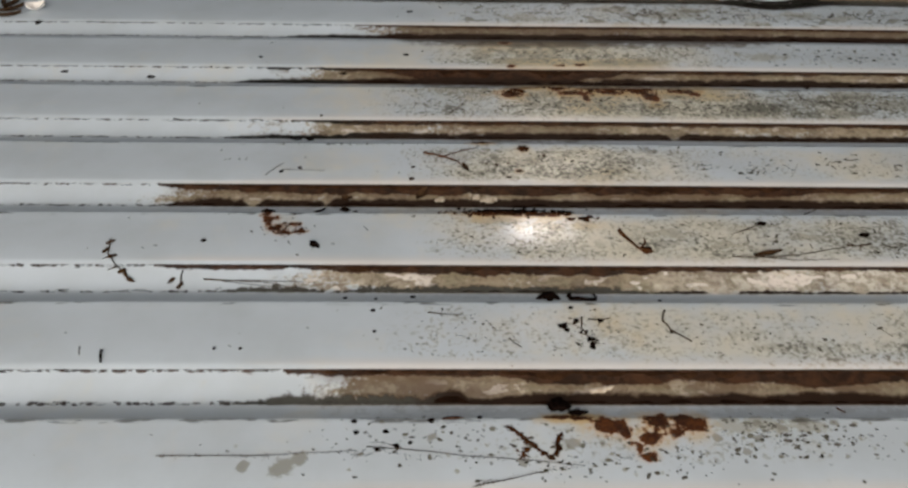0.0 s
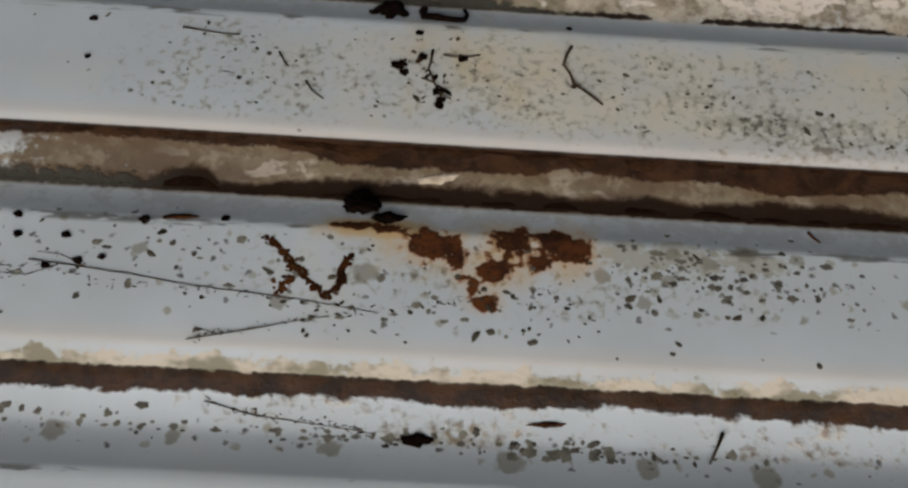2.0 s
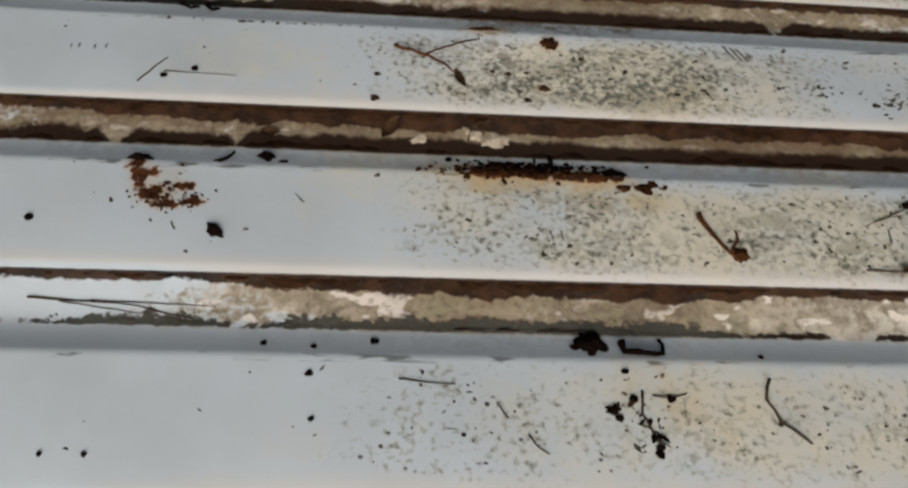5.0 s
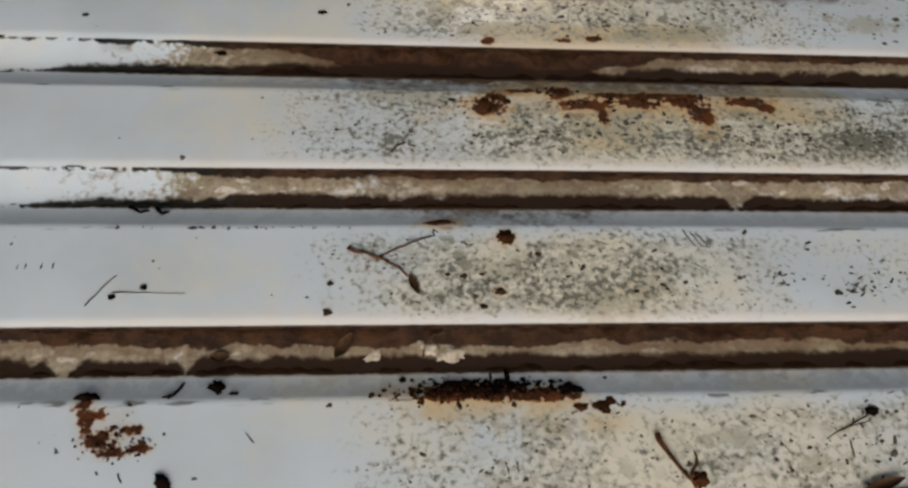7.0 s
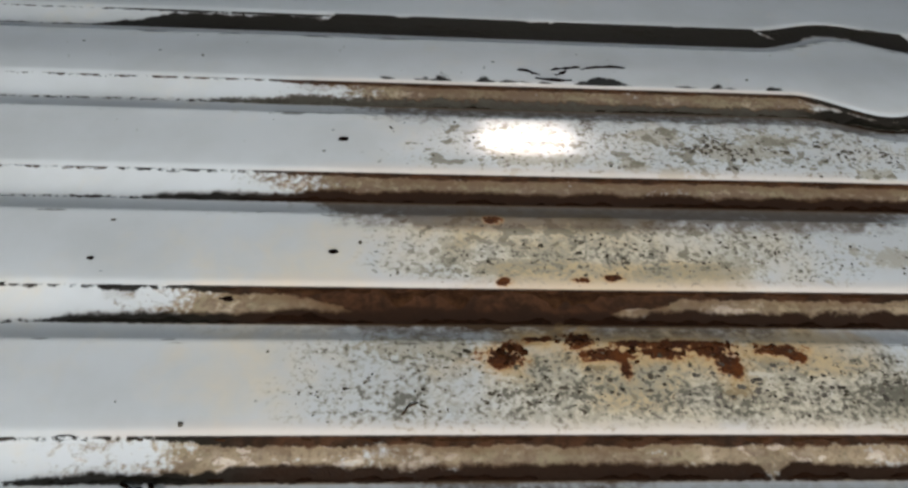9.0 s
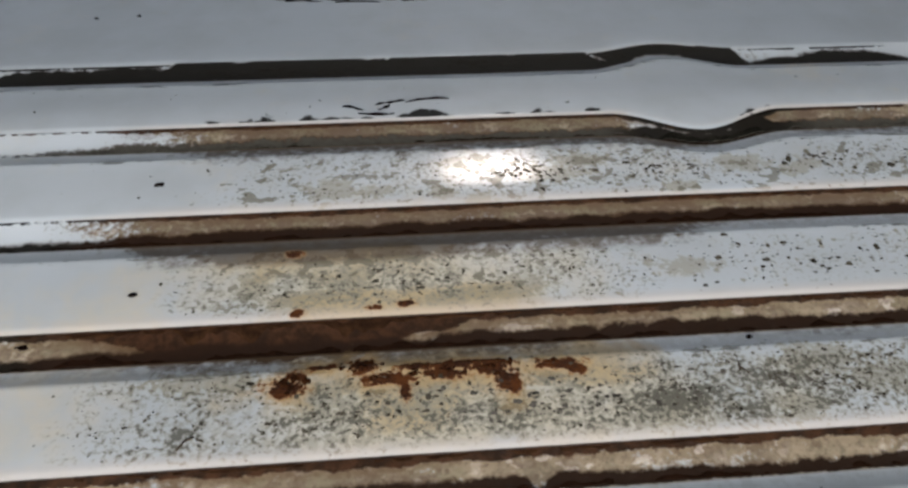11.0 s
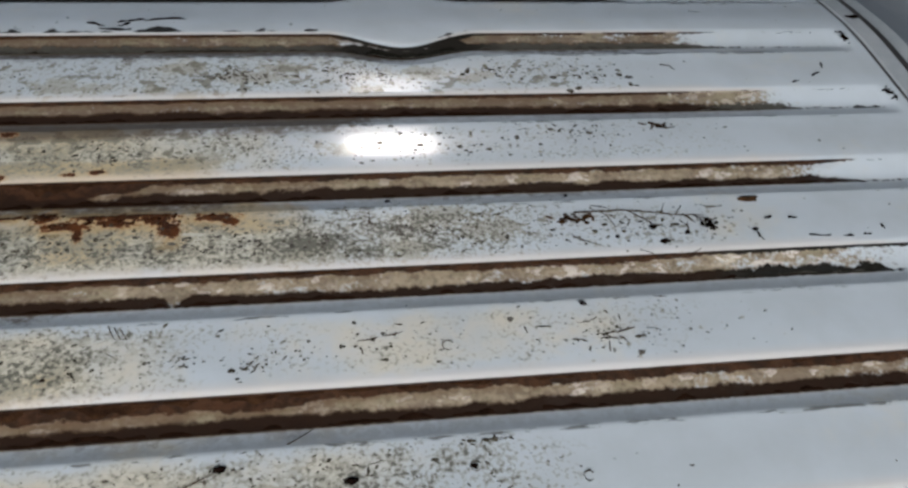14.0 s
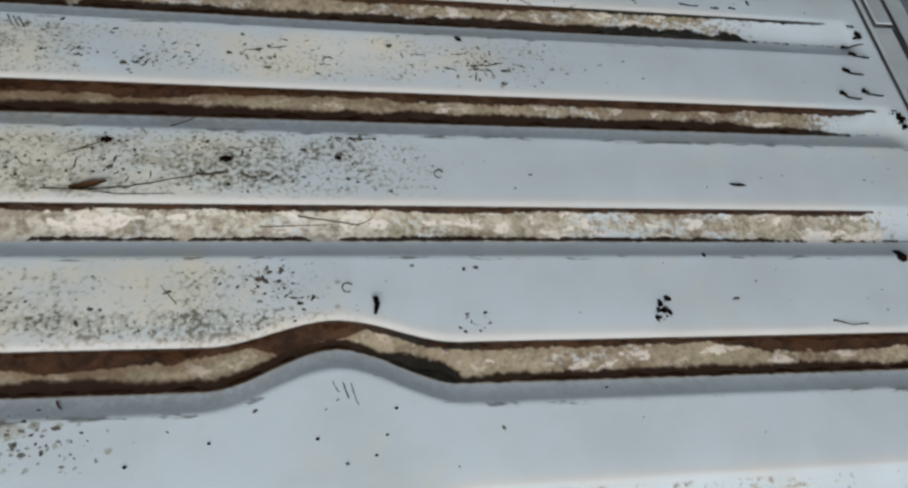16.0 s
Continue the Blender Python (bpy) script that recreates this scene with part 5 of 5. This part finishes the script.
twig([(0.798, 0.1855), (0.812, 0.1845), (0.828, 0.188)], 0.0010, side=[[(0.806, 0.1855), (0.801, 0.191)], [(0.815, 0.185), (0.811, 0.180)]])
twig([(0.690, 0.2135), (0.708, 0.222)], 0.0007)
twig([(0.770, 0.245), (0.793, 0.262)], 0.0008)
clump(0.936, 0.209, 0.004, 0.003, 0.001)
clump(1.374, 0.183, 0.010, 0.0022, 0.0016)
# fourth panel
twig([(0.313, 0.369), (0.335, 0.3615), (0.355, 0.352), (0.361, 0.343)], 0.0014, M_TWIG_RUSTY, label="forked dry twig lying on the roof", side=[[(0.338, 0.360), (0.352, 0.369), (0.368, 0.376), (0.382, 0.381)]])
leaf(0.3665, 0.335, 0.020, 0.007, -68, label="small dead leaf at the end of a twig", lift=0.002)
for cx, cy, cr in ((0.435, 0.329, 0.0055), (0.299, 0.312, 0.0052), (0.300, 0.337, 0.0036), (0.469, 0.364, 0.0034), (0.406, 0.343, 0.0042), (0.393, 0.345, 0.003), (0.421, 0.316, 0.004), (0.421, 0.345, 0.0026), (0.546, 0.329, 0.003)):
    clump(cx, cy, 0.85 * cr, cr * 0.62, 0.0012, M_LEAF, "small brown crumb of dirt on the roof")
clump(0.444, 0.380, 0.008, 0.007, 0.003, M_RUSTSCAB, "brown scab of rust on the roof", "rust_scab", -40, "rust")
clump(0.387, 0.396, 0.014, 0.003, 0.002, M_RUSTSCAB, "thin scab of rust on the roof", "rust_scab", 6, "rust")
for i in range(3):
    twig([(0.596 + 0.006 * i, 0.388 - 0.002 * i), (0.604 + 0.006 * i, 0.372 - 0.001 * i)], 0.0006)
twig([(0.117, 0.318), (0.127, 0.334), (0.136, 0.345)], 0.0006, side=[[(0.135, 0.330), (0.19, 0.3285)]])
twig([(0.133, 0.4135), (0.143, 0.407), (0.150, 0.410)], 0.0016, M_CLUMP, "dark curled twig in a roof channel")
twig([(0.155, 0.413), (0.161, 0.405), (0.166, 0.409)], 0.0020, M_CLUMP, "dark curled twig in a roof channel")
leaf(0.312, 0.285, 0.022, 0.010, 55, label="small dead leaf in a roof channel", lift=0.003)
leaf(0.221, 0.277, 0.014, 0.008, 0, label="small dead leaf in a roof channel", lift=0.003)
clump(1.079, 0.386, 0.0042, 0.0034, 0.003, label="black chip of dirt on the roof")
for cx, cy, ax in ((0.928, 0.342, 0.0058), (0.937, 0.2085, 0.005), (1.038, 0.190, 0.005), (0.94, 0.058, 0.005)):
    pts = [(cx + ax * math.cos(a * 0.8 + 0.5), cy + ax * math.sin(a * 0.8 + 0.5)) for a in range(7)]
    twig(pts, 0.0006, label="tiny curled tendril on the roof")
# fifth panel
twig([(1.10, 0.520), (1.166, 0.520), (1.223, 0.510), (1.258, 0.507)], 0.0010, label="branched dry twig lying on the roof", side=[[(1.166, 0.520), (1.19, 0.497)], [(1.223, 0.51), (1.235, 0.525)], [(1.245, 0.508), (1.26, 0.491)], [(1.205, 0.513), (1.215, 0.53)]])
ragged(1.094, 0.509, 0.026, 0.009, 46, 0.0019, M_LEAF, LITTER, "leaf_litter", "leaf", 0.002, 1.8, -8)
ragged(1.180, 0.495, 0.085, 0.030, 40, 0.0013, M_FLECK, LITTER, "leaf_litter", "leaf", 0.0015, 2.4, -15)
ragged(0.930, 0.500, 0.090, 0.024, 40, 0.0011, M_FLECK, LITTER, "leaf_litter", "leaf", 0.001, 1.5)
ragged(0.985, 0.515, 0.045, 0.016, 24, 0.0013, M_FLECK, LITTER, "leaf_litter", "leaf", 0.001, 1.4)
ragged(0.800, 0.492, 0.080, 0.018, 30, 0.0012, M_FLECK, LITTER, "leaf_litter", "leaf", 0.001, 1.6)
ragged(1.260, 0.495, 0.012, 0.010, 22, 0.0022, M_CLUMP, LITTER, "leaf_litter", "leaf", 0.002, 1.6)
for cx, cy, cr in ((1.19, 0.492, 0.005), (1.258, 0.499, 0.003), (1.262, 0.490, 0.004), (1.198, 0.469, 0.0065), (1.229, 0.481, 0.004), (1.143, 0.479, 0.003), (0.883, 0.556, 0.004), (1.099, 0.554, 0.003), (1.314, 0.481, 0.004)):
    clump(cx, cy, cr, cr * 0.8, 0.002)
clump(1.324, 0.533, 0.013, 0.006, 0.003, M_LEAF, "dark scab of dirt by a roof channel", "rust_scab", 0, "rust")
twig([(0.349, 0.468), (0.353, 0.476), (0.362, 0.480)], 0.0011)
clump(0.171, 0.461, 0.0022, 0.0030, 0.0004, M_SPATTER, "small grey smudge of mud on the roof", "mud_stain", 0, "mud")
ragged(0.600, 0.536, 0.090, 0.011, 46, 0.0017, M_RUSTSCAB, "flaking brown rust streak on the roof", "rust_scab", "rust", 0.0012, 1.8)
ragged(0.505, 0.545, 0.020, 0.008, 26, 0.0019, M_RUSTSCAB, "flaking brown rust patch on the roof", "rust_scab", "rust", 0.0012, 1.3)
ragged(0.440, 0.527, 0.018, 0.011, 34, 0.0020, M_RUSTSCAB, "flaking brown rust patch on the roof", "rust_scab", "rust", 0.0012, 1.3)
# far panels
ragged(1.150, 0.668, 0.050, 0.016, 30, 0.0013, M_FLECK, LITTER, "leaf_litter", "leaf", 0.001, 2.0, 30)
ragged(1.250, 0.676, 0.028, 0.009, 26, 0.0016, M_LEAF, LITTER, "leaf_litter", "leaf", 0.001, 2.0, -20)
ragged(0.700, 0.800, 0.060, 0.016, 30, 0.0020, M_FLECK, LITTER, "leaf_litter", "leaf", 0.0008, 1.5)
ragged(1.060, 0.800, 0.050, 0.018, 28, 0.0021, M_FLECK, LITTER, "leaf_litter", "leaf", 0.0008, 1.6)
for cx, cy, cr in ((0.285, 0.800, 0.0055), (0.282, 0.642, 0.0045), (0.19, 0.588, 0.005), (1.255, 0.674, 0.006), (0.06, 0.63, 0.003), (-0.094, 0.577, 0.006), (-0.224, 0.587, 0.005)):
    clump(cx, cy, cr * 1.2, cr * 0.6, 0.0012)
twig([(1.24, 0.682), (1.262, 0.670), (1.275, 0.672)], 0.0012)
twig([(1.296, 0.812), (1.312, 0.808), (1.315, 0.798)], 0.0008)
# short crooked scraps of grass and leaf stalk
def scraps(rows, r, material, label):
    verts, faces = [], []
    r *= 0.62 if r < 0.0019 else 0.8
    for xa, ya, xb, yb in rows:
        base, n = len(verts), 7
        d = Vector((xb - xa, yb - ya, 0)).normalized()
        across = Vector((-d.y, d.x, 0))
        bow = random.uniform(-0.08, 0.08) * math.hypot(xb - xa, yb - ya)
        for i in range(n):
            f = i / (n - 1)
            p = Vector((xa + (xb - xa) * f, ya + (yb - ya) * f, 0)) + across * (4 * f * (1 - f) * bow + random.uniform(-0.5, 0.5) * r)
            rr = r * random.uniform(0.35, 1.5) * (0.5 + 2 * f * (1 - f))
            z = surface(p.x, p.y)
            verts += [(p.x + across.x * rr, p.y + across.y * rr, z + 0.0001), (p.x, p.y, z + 0.0002 + rr), (p.x - across.x * rr, p.y - across.y * rr, z + 0.0001)]
        for i in range(n - 1):
            a = base + 3 * i
            faces += [(a, a + 1, a + 4, a + 3), (a + 1, a + 2, a + 5, a + 4)]
    return tagged(new("leaf_litter", mesh_of("leaf_litter", verts, faces, material)), label, "leaf", kind="stuff")


STALKS = "short dark scraps of dry stalk strewn on the roof"
for q, pts in enumerate(NEAR_STALKS):
    scraps(beads(pts, 64, 0.0011, q), 0.00045, M_TWIG, "seed husks strung along a dry stalk")
scraps([(1.314, 0.478, 1.318, 0.463), (1.331, 0.498, 1.342, 0.502), (1.362, 0.498, 1.374, 0.497), (1.377, 0.469, 1.404, 0.467), (1.420, 0.466, 1.433, 0.465), (1.446, 0.466, 1.456, 0.466), (1.477, 0.483, 1.478, 0.473)], 0.0020, M_CLUMP, STALKS)
scraps([(1.549, 0.812, 1.545, 0.798), (1.536, 0.789, 1.520, 0.780), (1.497, 0.769, 1.483, 0.766)], 0.0022, M_CLUMP, STALKS)
spots(1.180, 0.790, 0.06, 0.03, 30, 0.0024, M_FLECK, "dark spots of mildew on the roof", 21)
spots(0.860, 0.790, 0.12, 0.03, 60, 0.0019, M_FLECK, "dark spots of mildew on the roof", 22)
spots(0.960, 0.655, 0.20, 0.03, 60, 0.0020, M_FLECK, "dark spots of mildew on the roof", 23)
spots(1.030, 0.495, 0.15, 0.035, 60, 0.0014, M_FLECK, "dark spots of mildew on the roof", 24)
spots(0.800, 0.345, 0.12, 0.03, 40, 0.0015, M_FLECK, "dark spots of mildew on the roof", 25)
spots(0.500, 0.500, 0.15, 0.035, 60, 0.0015, M_FLECK, "dark spots of mildew on the roof", 26)
spots(0.550, 0.645, 0.14, 0.030, 60, 0.0016, M_FLECK, "dark spots of mildew on the roof", 27)
scraps([(0.838, 0.354, 0.859, 0.357), (0.863, 0.358, 0.885, 0.362), (0.876, 0.373, 0.885, 0.371), (0.903, 0.371, 0.909, 0.373), (0.84, 0.346, 0.843, 0.337), (1.01, 0.361, 1.012, 0.351),
        (1.024, 0.358, 1.038, 0.358), (1.019, 0.343, 1.023, 0.339), (1.057, 0.34, 1.072, 0.336), (1.067, 0.361, 1.089, 0.366)], 0.0012, M_TWIG, STALKS)
scraps([(1.087, 0.345, 1.106, 0.347), (1.105, 0.345, 1.127, 0.35), (1.107, 0.341, 1.115, 0.331), (1.095, 0.335, 1.093, 0.322), (1.088, 0.339, 1.109, 0.337), (1.159, 0.391, 1.175, 0.389),
        (1.182, 0.385, 1.185, 0.381), (1.114, 0.369, 1.114, 0.361), (1.139, 0.349, 1.155, 0.344), (1.074, 0.33, 1.073, 0.323)], 0.0013, M_TWIG, STALKS)
scraps([(1.123, 0.531, 1.145, 0.524), (1.132, 0.522, 1.145, 0.494), (1.24, 0.51, 1.268, 0.499), (1.262, 0.503, 1.26, 0.483), (1.089, 0.485, 1.122, 0.467), (1.163, 0.459, 1.187, 0.447),
        (1.209, 0.447, 1.238, 0.456), (1.263, 0.523, 1.287, 0.523), (1.234, 0.498, 1.228, 0.481), (0.86, 0.533, 0.858, 0.514), (0.859, 0.519, 0.867, 0.511)], 0.0014, M_TWIG, STALKS)
scraps([(0.486, 0.935, 0.512, 0.924), (0.506, 0.919, 0.55, 0.916), (0.527, 0.936, 0.564, 0.944), (0.564, 0.94, 0.621, 0.945), (0.53, 0.925, 0.545, 0.935)], 0.0026, M_CLUMP, STALKS)
scraps([(0.378, 1.268, 0.402, 1.266), (0.392, 1.262, 0.448, 1.258), (0.455, 1.265, 0.492, 1.262), (0.470, 1.255, 0.540, 1.252), (0.548, 1.262, 0.566, 1.261), (0.572, 1.256, 0.612, 1.258), (0.118, 1.214, 0.124, 1.212), (0.178, 1.219, 0.184, 1.218)], 0.0030, M_CLUMP, STALKS)
scraps([(0.066, 0.350, 0.066, 0.356), (0.060, 0.350, 0.0605, 0.355), (0.078, 0.350, 0.0785, 0.356), (0.087, 0.351, 0.087, 0.356), (0.245, 0.217, 0.252, 0.209), (0.163, 0.190, 0.166, 0.183), (0.428, 0.192, 0.430, 0.184), (0.436, 0.192, 0.437, 0.184), (0.670, 0.204, 0.710, 0.217)], 0.0010, M_TWIG, STALKS)
ragged(0.731, 0.331, 0.026, 0.012, 26, 0.0014, M_FLECK, LITTER, "leaf_litter", "leaf", 0.0008, 2.4, 30)
ragged(0.670, 0.343, 0.020, 0.012, 18, 0.0011, M_FLECK, LITTER, "leaf_litter", "leaf", 0.0008, 2.0, 0)
ragged(1.100, 0.345, 0.045, 0.018, 26, 0.0012, M_FLECK, LITTER, "leaf_litter", "leaf", 0.0008, 2.0, 10)
ragged(0.215, 0.3895, 0.090, 0.0012, 40, 0.0009, M_FLECK, LITTER, "leaf_litter", "leaf", 0.0006, 1.8, 0)
for cx, cy in ((0.997, 0.370), (1.125, 0.319)):
    clump(cx, cy, 0.0042, 0.0036, 0.0006, M_SPATTER, "flat grey spatter of dried mud", "mud_spatter", 0, "mud")
# specks by the nearest channel
for cx, cy, cr in ((1.174, -0.046, 0.0017), (0.978, -0.060, 0.0017), (0.911, -0.084, 0.0019), (0.959, -0.100, 0.0017), (0.935, -0.106, 0.0017), (0.761, -0.100, 0.0018), (0.824, -0.084, 0.0016), (0.969, -0.083, 0.0015)):
    clump(cx, cy, cr, cr * 0.8, 0.0008)
scraps([(0.924, -0.030, 0.930, -0.044), (0.932, -0.032, 0.938, -0.050), (0.940, -0.036, 0.946, -0.056)], 0.0012, M_FLECK, STALKS)
# broken dashes of dirt where the channels run out clean
def end_dashes(k, x0, x1, count, seed):
    rng = random.Random(seed)
    rows = []
    for _ in range(count):
        x = rng.uniform(x0, x1)
        y = channel_point(x, k, rng.choice((-0.001, -0.0345)) + rng.gauss(0, 0.0012))[0]
        ln = rng.uniform(0.002, 0.005) if rng.random() < 0.6 else rng.uniform(0.006, 0.018)
        rows.append((x, y, x + ln, y + rng.gauss(0, 0.0006)))
    return scraps(rows, 0.0009, M_CLUMP, "broken dashes of dirt in a roof channel")


for k in range(0, 8):
    end_dashes(k, -0.30, 0.16, 30, 40 + k)
    end_dashes(k, 1.36, 1.60, 16, 60 + k)
# mud washed into the closed ends of the channels
for k, dx in ((1, 0.002), (2, 0.004), (3, 0.0), (4, 0.0), (5, 0.004), (6, 0.0)):
    y0 = PITCH * k
    ragged(1.617 + dx, y0 - 0.004, 0.009, 0.004, 10, 0.0015, M_CLUMP, "black dirt caked in the end of a roof channel", "caked_dirt", "dirt", 0.002, 1.6, -30)
    ragged(1.622 + dx, y0 - 0.018, 0.005, 0.014, 26, 0.0018, M_CLUMP, "black dirt caked in the end of a roof channel", "caked_dirt", "dirt", 0.003, 1.4, 80)
for ex, ey, er in ((1.604, 0.413, 8), (1.603, 0.392, -18), (1.582, 0.362, -25), (1.563, 0.321, -25), (1.596, 0.327, -20)):
    c, s = math.cos(radians(er)), math.sin(radians(er))
    twig([(ex - 0.009 * c, ey - 0.009 * s), (ex, ey)], 0.0026, M_CLUMP, "black sliver of dirt near the roof's end")
    twig([(ex - 0.002, ey - 0.001), (ex + 0.008 * c, ey + 0.008 * s), (ex + 0.020, ey + 0.009 * s)], 0.0013, M_CLUMP, "black sliver of dirt near the roof's end")
clump(1.672, 0.950, 0.012, 0.008, 0.006, label="black clump of dirt on the rear roof rail")
# petal and sprig
leaf(-0.339, 0.792, 0.030, 0.028, 20, M_PETAL, "crumpled white petal on the roof", 0.012, "white_petal")
clump(-0.321, 0.747, 0.005, 0.006, 0.003)
twig([(-0.40, 0.752), (-0.396, 0.79), (-0.385, 0.83)], 0.0016, M_LEAF, "dark dry sprig lying on the roof")
for turn, dx, dy in ((38, -0.378, 0.787), (65, -0.385, 0.81), (150, -0.414, 0.79), (110, -0.402, 0.815), (20, -0.375, 0.765)):
    leaf(dx, dy, 0.042, 0.009, turn, label="narrow dark leaf of a dry sprig", lift=0.008)


# ---------------------------------------------------------------- flecks
def flecks():
    """Specks of dirt and mildew, thick where the roof is grimy and thin elsewhere."""
    rng = np.random.default_rng(5)
    verts, faces = [], []
    xs, ys = rng.uniform(-0.1, 1.6, 120000), rng.uniform(-0.15, 1.0, 120000)
    grimes = np.maximum(box_field(xs, ys, GRIME, 0.16), box_field(xs, ys, [(0.20, 0.80, -0.145, -0.05, 0.6)]))
    chance = rng.random(120000)
    made = 0
    for x, y, g, c in zip(xs.tolist(), ys.tolist(), grimes.tolist(), chance.tolist()):
        k, gv = channel_of(x, y)
        if gv > -0.061 or gv < -0.136 or c > 0.02 + 0.5 * g:
            continue
        cluster = noise.noise(Vector((x * 34, y * 34, 2.0))) + 0.6 * noise.noise(Vector((x * 90, y * 90, 7.0)))
        if c > (0.012 + 0.5 * g) * min(1.0, max(0.0, 0.32 + 1.5 * cluster)):
            continue
        big = y < -0.05
        r = min(0.0022, 0.00075 * math.exp(rng.normal(0.0, 0.5)) * (1.3 if big else 1.0) * (1.2 if g < 0.1 else 1.0))
        base, seg = len(verts), 9
        stretch = rng.uniform(0.6, 1.9)
        if rng.random() < 0.02 and not big:
            stretch = rng.uniform(4.0, 9.0)
        turn = rng.normal(0.0, 0.6)
        co, si = math.cos(turn), math.sin(turn)
        z = surface(x, y)
        for q in range(seg):
            a = 2 * math.pi * q / seg
            m = r * rng.uniform(0.65, 1.35)
            u, v = m * stretch * math.cos(a), m * math.sin(a) / math.sqrt(stretch)
            verts.append((x + u * co - v * si, y + u * si + v * co, z + 0.0001))
        verts.append((x, y, z + 0.0004 + 0.25 * r))
        faces += [(base + q, base + (q + 1) % seg, base + seg) for q in range(seg)]
        made += 1
        if made > 1900:
            break
    return tagged(new("dirt_fleck", mesh_of("dirt_fleck", verts, faces, M_FLECK)), "scattered dark specks of dirt and mildew", "dirt", kind="stuff")


flecks()
# pale dropping and curled scraps in the third channel, and stems that hang from its edge
clump(0.394, 0.278, 0.0115, 0.0062, 0.0016, M_DROPPING, "whitish crusted bird dropping in a roof channel", "dropping", 8, "dropping")
clump(0.377, 0.282, 0.0070, 0.0042, 0.0010, M_DROPPING, "whitish crusted bird dropping in a roof channel", "dropping", -20, "dropping")
twig([(0.372, 0.276), (0.3745, 0.287), (0.381, 0.293), (0.400, 0.298)], 0.0007, label="curled dry tendril over the edge of a roof channel", side=[[(0.3755, 0.289), (0.383, 0.287), (0.385, 0.281)]])
clump(0.334, 0.277, 0.0070, 0.0042, 0.0010, M_DROPPING, "whitish crusted bird dropping in a roof channel", "dropping", 15, "dropping")
for sx, top, low in ((0.4225, 0.262, 0.246), (0.4345, 0.265, 0.243), (0.4365, 0.263, 0.246), (0.4475, 0.258, 0.246), (0.410, 0.256, 0.247), (0.459, 0.255, 0.245)):
    twig([(sx, top), (sx - 0.0006, 0.5 * (top + low)), (sx + 0.0008, low)], 0.0011, M_CLUMP, "short dark stem hanging below a roof channel")
for cx, cy, wide, deep, count, seed in ((0.680, 0.492, 0.07, 0.026, 70, 31), (0.790, 0.500, 0.05, 0.024, 45, 32), (0.925, 0.508, 0.05, 0.022, 55, 33), (0.700, 0.795, 0.05, 0.022, 26, 34), (0.890, 0.800, 0.05, 0.020, 24, 35)):
    spots(cx, cy, wide, deep, count, 0.0017, M_SPATTER, "dark spots of mildew on the roof", seed)
